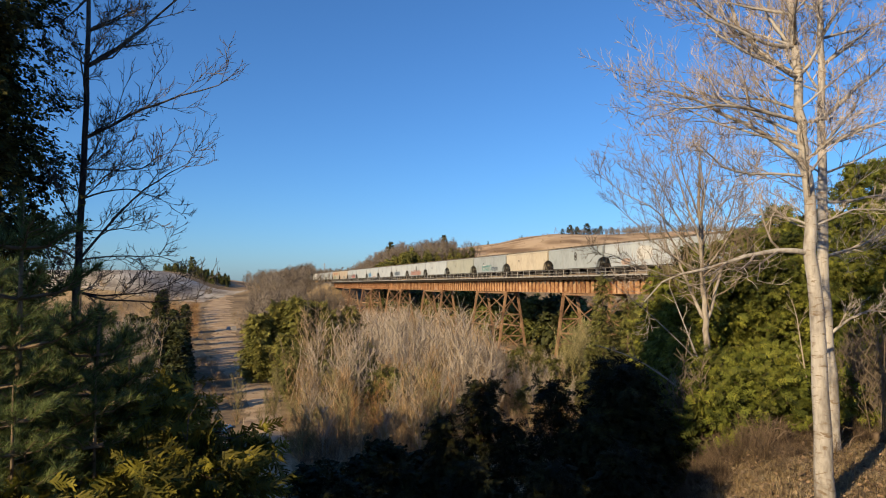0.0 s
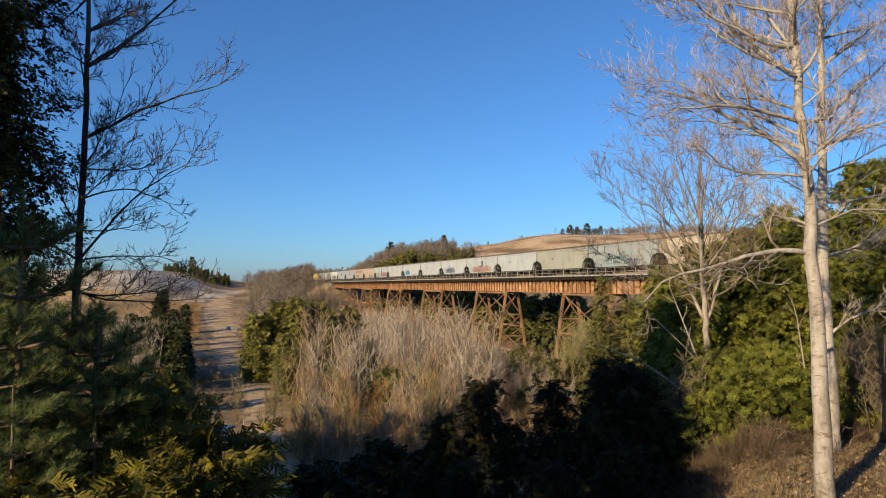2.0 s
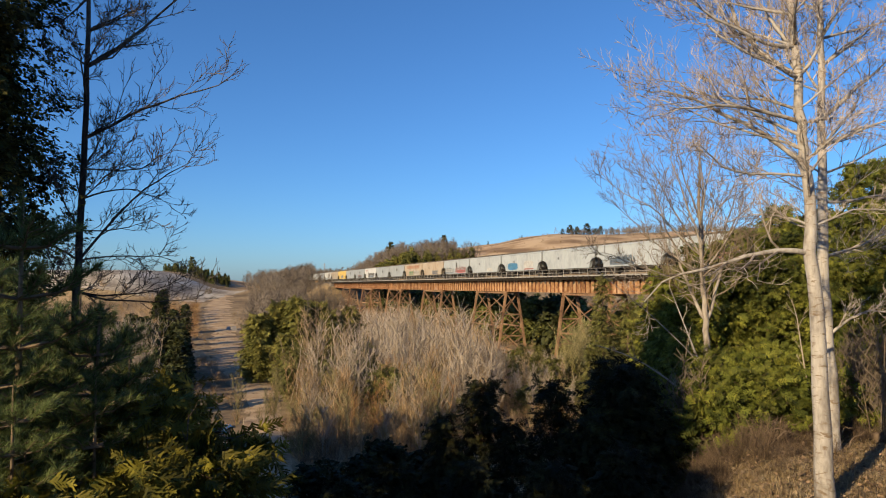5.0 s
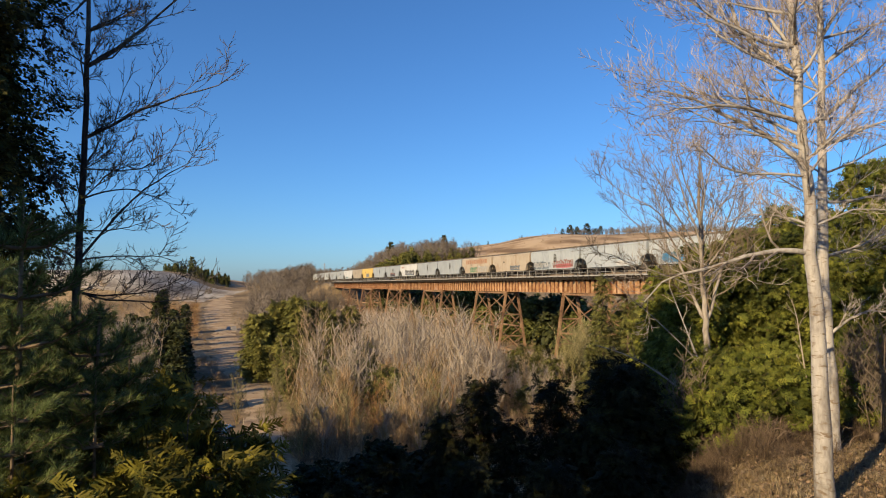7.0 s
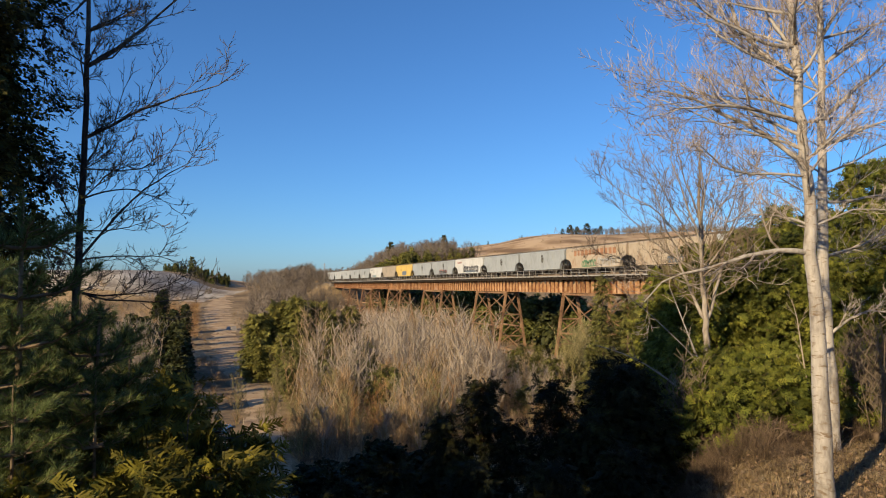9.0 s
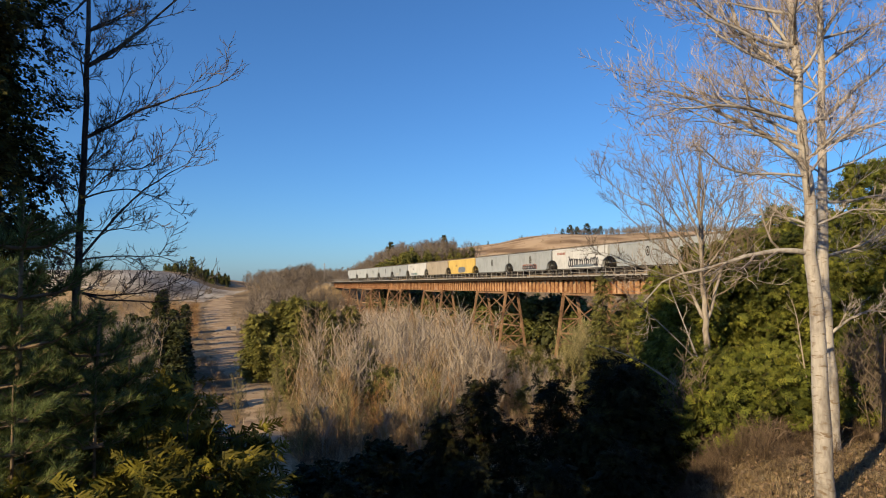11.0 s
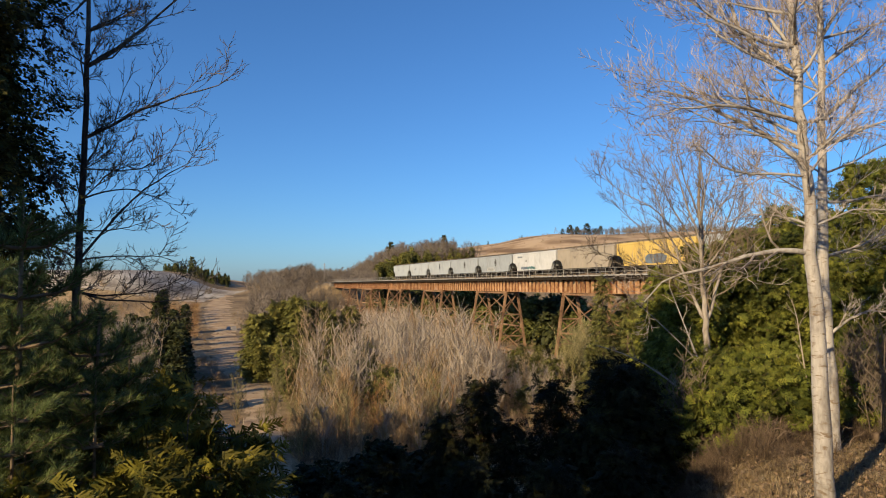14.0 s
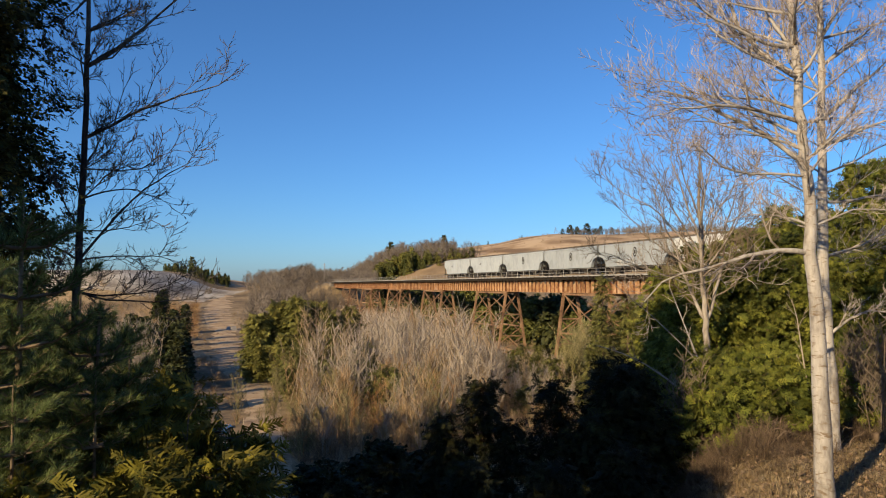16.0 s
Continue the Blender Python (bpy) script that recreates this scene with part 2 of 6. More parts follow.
NEAR_END, FAR_END = 61.0, 341.5          # the bridge's abutments


def on_line(d, p=0.0, z=0.0):
    return ORIGIN + ALONG * d + ACROSS * p + Vector((0, 0, z))


LINE = Matrix.Identity(4)
for i in range(3):
    LINE[i][0], LINE[i][1], LINE[i][2], LINE[i][3] = ALONG[i], ACROSS[i], (0, 0, 1)[i], ORIGIN[i]
FLOOR = [(-60, -1.0), (-6, -1.3), (2, -2.0), (8, -4.6), (20, -8.5), (40, -11), (90, -12), (130, -14), (170, -14), (260, -10.5), (400, -5), (700, -1), (1500, 2)]
RIDGE = [(-900, 6), (-400, 3), (-220, 2), (-110, 9), (0, 32), (100, 45), (250, 47), (600, 44), (1200, 36)]


def ground_z(x, y):
    z = table(FLOOR, y)
    # the high bank on the right
    z += (-2.9 - z) * smooth(0.0, 3.5, x - 1.6 - max(0, y - 9) * 0.18 - max(0, y - 26) * 0.42) if y < 140 else 0
    # the slope up behind the line, and the ridge
    d = (x - ORIGIN.x) * ALONG.x + y * ALONG.y
    p = (x - ORIGIN.x) * ACROSS.x + y * ACROSS.y
    z += (table(RIDGE, x) - z) * smooth(250, 620, y) * smooth(15, 85, -p)
    z += (0.5 - z) * smooth(330, 420, y) * smooth(-60, -10, -p) * smooth(40, 12, -p) * 0.8
    if y < 200:
        z += (2.0 - z) * smooth(30, 110, -p) * smooth(190, 90, y)
    # pit bank far on the left
    z += 13.5 * smooth(-120, -172, x) * smooth(300, 350, y) * smooth(600, 430, y)
    # embankments
    top = 0.95
    if d > FAR_END:
        e = top - max(0, abs(p) - 3.2) / 1.7
    elif d < NEAR_END:
        e = top - max(0, abs(p) - 3.2) / 1.7
    else:
        gap = min(d - NEAR_END, FAR_END - d)
        e = top - 1.9 - max(0, abs(p) - 3.2) / 1.7 - gap / 1.6
    z = max(z, e)
    z += 0.25 * noise.noise((x * 0.12, y * 0.12, 0)) * min(1, max(0.2, y / 40)) + 0.08 * smooth(36, 24, y) * noise.noise((x * 0.7, y * 0.7, 3))
    if y > 500 and d > FAR_END + 20:
        z += 2.5 * noise.noise((x * 0.012, y * 0.012, 5)) + 0.9 * noise.noise((x * 0.05, y * 0.04, 6))
    return min(z, 1.0) if abs(p) < 3.0 and (d > FAR_END or d < NEAR_END) else z


def ground_material():
    m = material("dry_grass_and_soil", [(0.15, 0.105, 0.06), (0.35, 0.25, 0.135), (0.54, 0.405, 0.225)], 0.05, 0.95, 0.6, 0.9, vary=0)
    # the far hill is grazed pasture: paler, with worn patches
    n, l = m.node_tree.nodes, m.node_tree.links
    b = n["Principled BSDF"]
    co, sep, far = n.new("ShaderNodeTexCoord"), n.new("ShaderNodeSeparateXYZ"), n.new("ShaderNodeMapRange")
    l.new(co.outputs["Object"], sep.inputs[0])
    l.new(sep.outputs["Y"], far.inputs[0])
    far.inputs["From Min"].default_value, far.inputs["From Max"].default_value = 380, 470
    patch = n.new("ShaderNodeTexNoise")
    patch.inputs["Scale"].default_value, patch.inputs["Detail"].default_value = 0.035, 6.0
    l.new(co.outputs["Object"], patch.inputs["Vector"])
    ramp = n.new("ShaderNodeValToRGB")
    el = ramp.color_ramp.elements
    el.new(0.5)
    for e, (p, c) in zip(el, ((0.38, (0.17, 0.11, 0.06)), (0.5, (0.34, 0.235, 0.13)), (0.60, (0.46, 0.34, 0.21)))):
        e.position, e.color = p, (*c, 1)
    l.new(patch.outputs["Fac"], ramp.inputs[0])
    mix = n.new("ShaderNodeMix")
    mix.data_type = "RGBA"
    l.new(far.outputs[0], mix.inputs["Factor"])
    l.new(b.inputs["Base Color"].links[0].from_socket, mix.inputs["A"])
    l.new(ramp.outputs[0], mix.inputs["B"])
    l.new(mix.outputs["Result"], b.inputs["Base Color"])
    return m


def build_ground():
    # one sheet, finer towards the camera
    ys = [-60, -40, -25, -15] + [-10 + 0.8 * i for i in range(50)] + [30 + 2 * i for i in range(60)] + [150 + 5 * i for i in range(60)] + [450 + 25 * i for i in range(22)] + [1000 + 120 * i for i in range(25)]
    us = sorted({round(math.copysign(abs(k) ** 1.7, k) * 0.085, 3) for k in range(-100, 101)})
    g = Geo()
    for y in ys:
        s = max(0.25, (y + 40) / 130.0)
        for u in us:
            x = u * s
            g.v.append(Vector((x, y, ground_z(x, y))))
    n = len(us)
    for j in range(len(ys) - 1):
        for i in range(n - 1):
            a = j * n + i
            g.f.append((a, a + 1, a + n + 1, a + n))
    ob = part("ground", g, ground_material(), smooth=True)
    tagged(ob, "dry tan grass and bare soil of a valley", "ground", kind="structure")


def build_overlay(name, label, category, mat, xs, ys, shape, lift):
    """A patch of other soil laid on the ground sheet. shape(u, y) gives the x; lift(u, v) its height over the ground."""
    g = Geo()
    for j, y in enumerate(ys):
        for u in xs:
            x = shape(u, y)
            g.v.append(Vector((x, y, ground_z(x, y) + lift(u, j / (len(ys) - 1), x, y))))
    n = len(xs)
    for j in range(len(ys) - 1):
        for i in range(n - 1):
            q = j * n + i
            g.f.append((q, q + 1, q + n + 1, q + n))
    tagged(part(name, g, mat, smooth=True), label, category, kind="structure")


def strip_x(y):
    return y * table([(30, -0.24), (58, -0.2615), (107, -0.303), (171, -0.32), (251, -0.332), (336, -0.328), (480, -0.32)], y)


def strip_half(y):
    return table([(30, 2.0), (58, 2.5), (107, 4.2), (171, 5.0), (250, 7.0), (400, 9.0)], y)


def build_soils():
    xs = [-1 + 0.1 * i for i in range(21)]
    rut = lambda u: 0.03 * math.exp(-((abs(u) - 0.45) / 0.12) ** 2)
    build_overlay("track", "bare pale soil of a cleared strip with ruts", "dirt track", M["track_soil"], xs, [30 + 1.25 * i for i in range(300)],
                  lambda u, y: strip_x(y) + u * strip_half(y) * (1 + 0.3 * noise.noise((y * 0.06, 2, 0))), lambda u, v, x, y: 0.09 - 0.20 * u * u - rut(u) + 0.03 * noise.noise((x * 0.5, y * 0.25, 0)))
    xs = [-1 + 0.05 * i for i in range(41)]
    build_overlay("gravel_bank", "bare grey gravel bank of a pit", "bank", M["rubble"], xs, [322 + 4 * i for i in range(22)],
                  lambda u, y: -175 + 62 * u + 3 * noise.noise((y * 0.1, 0, 0)), lambda u, v, x, y: (-0.4 if abs(u) > 0.96 or v < 0.01 or v > 0.99 else 0.08 + 0.8 * abs(noise.noise((x * 0.09, y * 0.05, 2)))))


build_ground()
build_soils()


# ---------------------------------------------------------------- the trestle bridge
TOWERS = [(71.4, 86.2), (109.8, 124.2), (147.8, 163.4), (187, 202.4), (226, 241), (265, 280), (304, 319)]
GIRDER_TOP, GIRDER_BOTTOM, HALF = 0.90, -1.31, 1.25


def build_bridge():
    bridge = empty("trestle_bridge", "long rusty steel trestle railway bridge on battered towers", "bridge")
    bridge.matrix_basis = LINE
    supports = sorted({NEAR_END, FAR_END, *[d for t in TOWERS for d in t]})
    for s in (1, -1):
        for a, b in zip(supports, supports[1:]):
            g = Geo()
            zc, hgt = (GIRDER_TOP + GIRDER_BOTTOM) / 2, GIRDER_TOP - GIRDER_BOTTOM
            L = b - a - 0.06
            x = (a + b) / 2
            g.box((x, s * HALF, zc), (L, 0.03, hgt))
            g.box((x, s * HALF, GIRDER_TOP - 0.03), (L, 0.42, 0.06))
            g.box((x, s * HALF, GIRDER_BOTTOM + 0.04), (L, 0.42, 0.08))
            n = max(2, round(L / 1.45))
            for i in range(n + 1):
                xi = a + 0.12 + (L - 0.24) * i / n
                if s < 0:
                    g.box((xi, s * HALF, zc), (0.09, 0.36, hgt - 0.14))
            girder = part("girder", g, M["rust_girder"], bridge)
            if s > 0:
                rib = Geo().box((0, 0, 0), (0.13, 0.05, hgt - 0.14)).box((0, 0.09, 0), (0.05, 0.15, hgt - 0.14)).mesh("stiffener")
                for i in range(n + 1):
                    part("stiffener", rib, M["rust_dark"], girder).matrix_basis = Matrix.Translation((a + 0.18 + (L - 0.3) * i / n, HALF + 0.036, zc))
    for a, b in zip(supports, supports[1:]):
        g = Geo()
        n = max(2, round((b - a) / 4))
        for i in range(n):
            x0, x1 = a + (b - a) * i / n, a + (b - a) * (i + 1) / n
            y0 = HALF if i % 2 else -HALF
            g.beam((x0, y0, GIRDER_BOTTOM + 0.15), (x1, -y0, GIRDER_BOTTOM + 0.15), 0.12, 0.12)
            g.beam((x0, -HALF, 0.8), (x0, HALF, -1.0), 0.1, 0.1)
        part("sway_brace", g, M["rust"], bridge)
    for a, b in TOWERS:
        feet = {}
        for d in (a, b):
            for s in (1, -1):
                w = on_line(d, s * 4)
                depth = ground_z(w.x, w.y) - 0.3
                spread = (GIRDER_BOTTOM - depth) / 6.5
                top, foot = Vector((d, s * HALF, GIRDER_BOTTOM)), Vector((d, s * (HALF + spread), depth))
                feet[d, s] = (top, foot)
                g = Geo()
                for o in (-0.17, 0.17):
                    g.beam(top + Vector((o, 0, 0)), foot + Vector((o, 0, 0)), 0.07, 0.42)
                k = 14
                for i in range(k):
                    p, q = top.lerp(foot, i / k), top.lerp(foot, (i + 1) / k)
                    o = 0.15 if i % 2 else -0.15
                    g.beam(p + Vector((o, 0.17 * s, 0)), q + Vector((-o, 0.17 * s, 0)), 0.05, 0.03)
                part("leg", g, M["rust"], bridge)
                f = Geo().box((foot.x, foot.y, depth + 0.2), (1.3, 1.3, 1.0))
                part("footing", f, M["concrete"], bridge)
        for d in (a, b):
            (t0, f0), (t1, f1) = feet[d, 1], feet[d, -1]
            one = lambda p, q, w, h: part("cross_brace", Geo().beam(p, q, w, h), M["rust"], bridge)
            one(t0 - Vector((0, -0.2, 0.2)), t1 - Vector((0, 0.2, 0.2)), 0.3, 0.4)
            levels = [0.02, 0.36, 0.70, 0.97]
            for u, v in zip(levels, levels[1:]):
                one(t0.lerp(f0, u), t1.lerp(f1, v), 0.16, 0.16)
                one(t1.lerp(f1, u), t0.lerp(f0, v), 0.16, 0.16)
                one(t0.lerp(f0, v), t1.lerp(f1, v), 0.2, 0.24)
        for s in (1, -1):
            (t0, f0), (t1, f1) = feet[a, s], feet[b, s]
            one = lambda p, q, w, h: part("tower_brace", Geo().beam(p, q, w, h), M["rust"], bridge)
            levels = [0.02, 0.55, 0.97]
            one(t0.lerp(f0, 0.02), t1.lerp(f1, 0.02), 0.24, 0.32)
            for u, v in zip(levels, levels[1:]):
                one(t0.lerp(f0, u), t1.lerp(f1, v), 0.15, 0.16)
                one(t1.lerp(f1, u), t0.lerp(f0, v), 0.15, 0.16)
                one(t0.lerp(f0, v), t1.lerp(f1, v), 0.24, 0.3)
    # deck: ties, walkway with posts and rails
    g = Geo()
    n = int((FAR_END - NEAR_END) / 0.42)
    for i in range(n):
        x = NEAR_END + 0.2 + i * 0.42
        long = i % 4 == 0
        g.box((x, 0.45 if long else 0.0, 1.19), (0.26, 5.1 if long else 4.3, 0.56))
    deck = part("tie_deck", g, M["tie"], bridge, "dark creosoted timber ties")
    tagged(deck, kind="stuff")
    walkway = Geo()
    for x0 in np.arange(NEAR_END, FAR_END - 6, 6.0):
        walkway.box((x0 + 3, 2.45, 1.53), (5.98, 0.75, 0.06))
        walkway.box((x0 + 3, 2.84, 1.50), (5.98, 0.05, 0.20))
    part("walkway", walkway, M["grey_steel"], bridge, "grey steel grating walkway")
    for k, z in enumerate((2.05, 2.6)):
        part("handrail", Geo().beam((NEAR_END, 2.84, z), (FAR_END, 2.84, z), 0.04, 0.045), M["grey_steel"], bridge)
    post = None
    for x in np.arange(NEAR_END, FAR_END, 2.52):
        if post is None:
            post = Geo().box((0, 0, 0.5), (0.06, 0.06, 1.2)).mesh("post")
        ob = part("post", post, M["grey_steel"], bridge)
        ob.matrix_basis = pose(x, 2.84, 1.52)
    for d, s in ((NEAR_END, -1), (FAR_END, 1)):
        g = Geo().box((d + s * 1.2, 0, -1.9), (2.4, 6.4, 4.0)).box((d + s * 2.0, 0, 0.5), (0.8, 6.4, 1.0))
        part("abutment", g, M["concrete"], bridge)


def build_track():
    track = empty("railway_track", "steel rails on ballast and timber ties", "railway track", kind="structure")
    track.matrix_basis = LINE
    for s in (0.75, -0.75):
        g = Geo()
        g.box((250, s, RAIL - 0.03), (1300, 0.07, 0.06))
        g.box((250, s, RAIL - 0.10), (1300, 0.03, 0.12))
        g.box((250, s, RAIL - 0.165), (1300, 0.15, 0.03))
        part("rail", g, M["steel"], track)
    for a, b in ((-400, NEAR_END - 1.5), (FAR_END + 1.5, 900)):
        g = Geo()
        g.prism([(a, 0.5), (b, 0.5), (b, 1.3), (a, 1.3)], -2.2, 2.2)
        part("ballast_bed", g, M["ballast"], track)
        g = Geo()
        for i in range(int((b - a) / 1.2)):
            g.box((a + 0.3 + i * 1.2, 0, 1.38), (0.5, 2.6, 0.22))
        tagged(part("tie_row", g, M["tie"], track), kind="stuff")


build_bridge()
build_track()


# ---------------------------------------------------------------- the train
CAR = 18.0
SPEED = 24.6
REAR = 184.77      # the last car's end at 16 s


def car_meshes():
    """Shared meshes of a covered hopper car. x along, z above the rail; y=+1 is the side towards the camera."""
    out = {}
    top, eave, sill, hw = 4.72, 4.32, 1.15, 1.58
    half, low = 8.72, 6.9
    arch = [(low, sill), (low + 0.12, 1.65), (low + 0.4, 2.15), (low + 0.85, 2.5), (half - 0.3, 2.68), (half, 2.75)]
    side = arch + [(half, eave), (-half, eave)] + [(-x, z) for x, z in reversed(arch)]
    g = Geo().prism(side, -hw, hw)
    # rounded roof
    n = 6
    base = len(g.v)
    for x in (-half, half):
        for i in range(n + 1):
            w = math.pi * i / n
            g.v.append(Vector((x, -math.cos(w) * hw, eave + math.sin(w) * (top - eave) * 0.85)))
    for i in range(n):
        g.f.append((base + i, base + i + 1, base + n + 2 + i, base + n + 1 + i))
    g.f.append(tuple(base + i for i in reversed(range(n + 1))))
    g.f.append(tuple(base + n + 1 + i for i in range(n + 1)))
    out["body"] = g.mesh("body")
    g = Geo()
    for s in (1, -1):
        for x in np.linspace(-half + 0.1, half - 0.1, 5):
            z0 = sill if abs(x) < low else 2.8
            g.box((x, s * (hw + 0.015), (z0 + eave) / 2), (0.07, 0.035, eave - z0))
        g.box((0, s * (hw + 0.02), eave - 0.02), (2 * half, 0.08, 0.14))
        g.box((0, s * (hw + 0.02), sill + 0.06), (2 * low, 0.06, 0.16))
    out["trim"] = g.mesh("side_rib")
    g = Geo()
    for i in range(12):
        g.box((-7.7 + i * 1.4, 0, top + 0.0), (1.25, 0.75, 0.16))
    for s in (1, -1):
        g.box((0, s * 0.95, top + 0.06), (2 * half + 0.3, 0.34, 0.05))
        for i in range(14):
            g.box((-8.1 + i * 1.25, s * 0.95, top - 0.04), (0.05, 0.3, 0.2))
    out["hatch"] = g.mesh("roof_walk")
    # a discharge hopper
    g = Geo()
    base = 0
    for z, a, b in ((sill, 2.0, 1.45), (0.45, 0.45, 1.1), (0.28, 0.45, 1.1)):
        for i, j in ((-1, -1), (1, -1), (1, 1), (-1, 1)):
            g.v.append(Vector((i * a, j * b, z)))
    for r in range(2):
        for k in range(4):
            g.f.append((r * 4 + k, r * 4 + (k + 1) % 4, r * 4 + 4 + (k + 1) % 4, r * 4 + 4 + k))
    g.f.append((8, 9, 10, 11))
    out["hopper"] = g.mesh("hopper")
    # truck frame
    g = Geo()
    for s in (1, -1):
        g.prism([(-1.2, 0.38), (-0.9, 0.30), (-0.45, 0.24), (0.45, 0.24), (0.9, 0.30), (1.2, 0.38), (1.2, 0.62), (0.8, 0.68), (0.4, 0.78), (-0.4, 0.78), (-0.8, 0.68), (-1.2, 0.62)], s * 1.0 - 0.09, s * 1.0 + 0.09)
    g.box((0, 0, 0.62), (0.45, 2.2, 0.3))
    out["truck"] = g.mesh("truck_frame")
    g = Geo()
    for s in (1, -1):
        g.tube([(0, s * 0.70, 0), (0, s * 0.84, 0)], [0.46, 0.46], 14)
        g.tube([(0, s * 0.68, 0), (0, s * 0.70, 0)], [0.49, 0.49], 14)
    g.tube([(0, -1.0, 0), (0, 1.0, 0)], [0.08, 0.08], 6)
    out["wheelset"] = g.mesh("wheelset")
    # end platform with ladder, brake gear and coupler
    g = Geo()
    g.box((8.0, 0, 0.98), (1.9, 2.9, 0.10))
    g.box((8.6, 0, 0.9), (0.9, 0.5, 0.36))
    g.box((8.9, 0, 1.05), (0.08, 3.1, 0.30))
    for s in (1, -1):
        g.beam((7.1, s * 1.2, 1.0), (8.1, s * 1.2, 2.9), 0.14, 0.14)
        g.beam((8.45, s * 1.5, 0.95), (8.45, s * 1.5, 3.0), 0.07, 0.07)
        g.beam((8.05, s * 1.5, 0.95), (8.05, s * 1.5, 2.7), 0.06, 0.06)
        for i in range(5):
            g.box((8.25, s * 1.5, 1.2 + 0.36 * i), (0.42, 0.04, 0.04))
    g.tube([(7.4, -0.9, 1.5), (7.4, 0.9, 1.5)], [0.28, 0.28], 8)
    out["platform"] = g.mesh("end_platform")
    out["coupler"] = Geo().box((8.93, 0, 0.85), (0.5, 0.28, 0.28)).mesh("coupler")
    g = Geo()
    n = 16
    for k in range(n):
        w = 6.2832 * k / n
        for q, y in ((0.86, hw), (1.15, hw), (1.15, hw + 0.03), (0.86, hw + 0.03)):
            g.v.append(Vector((0.40 * q * math.cos(w), y, 3.1 + 0.62 * q * math.sin(w))))
    for k in range(n):
        a, b = 4 * k, 4 * ((k + 1) % n)
        for q in range(4):
            g.f.append((a + q, b + q, b + (q + 1) % 4, a + (q + 1) % 4))
    out["emblem"] = g.mesh("emblem")
    out["badge"] = Geo().box((0, hw + 0.012, 3.1), (0.34, 0.02, 0.5)).mesh("badge")
    g = Geo()
    for i, w in enumerate((0.5, 0.7, 0.45)):
        g.box((0, hw + 0.012, 2.55 - 0.16 * i), (w, 0.02, 0.08))
    out["stencil"] = g.mesh("stencil")
    return out


def scrawl(seed, length, height):
    """Spray-painted shapes: a row of fat, leaning strokes and loops, unreadable."""
    r = random.Random(seed)
    g = Geo()
    x = -length / 2
    while x < length / 2:
        w = r.uniform(0.45, 0.85)
        h = height * r.uniform(0.7, 1.0)
        pts, n = [], 9
        for i in range(n):
            t = i / (n - 1)
            a = t * r.choice((4.6, 5.4, 6.0)) + seed
            pts.append(Vector((x + w * (0.5 + 0.5 * math.cos(a)), 0, h * (0.5 + 0.5 * math.sin(a)))))
        rad = r.uniform(0.09, 0.15)
        for p, q in zip(pts, pts[1:]):
            d = (q - p).normalized()
            s = Vector((-d.z, 0, d.x)) * rad
            b = len(g.v)
            p2, q2 = p - d * rad * 0.5, q + d * rad * 0.5
            for v in (p2 - s, q2 - s, q2 + s, p2 + s):
                g.v.append(v)
            for v in (p2 - s, q2 - s, q2 + s, p2 + s):
                g.v.append(v + Vector((0, 0.004, 0)))
            g.f.append((b + 4, b + 7, b + 6, b + 5))
            for k in range(4):
                g.f.append((b + k, b + (k + 1) % 4, b + 4 + (k + 1) % 4, b + 4 + k))
        x += w * 0.95
    return g


def blob(seed, length, height):
    """A filled patch of paint with an uneven outline."""
    r = random.Random(seed)
    n = 22
    out = []
    for i in range(n):
        a = 2 * math.pi * i / n
        k = 1 - 0.18 * r.random()
        out.append((length / 2 * k * math.copysign(abs(math.cos(a)) ** 0.5, math.cos(a)), height / 2 + height / 2 * k * math.copysign(abs(math.sin(a)) ** 0.6, math.sin(a))))
    return Geo().prism(out, 0, 0.004)


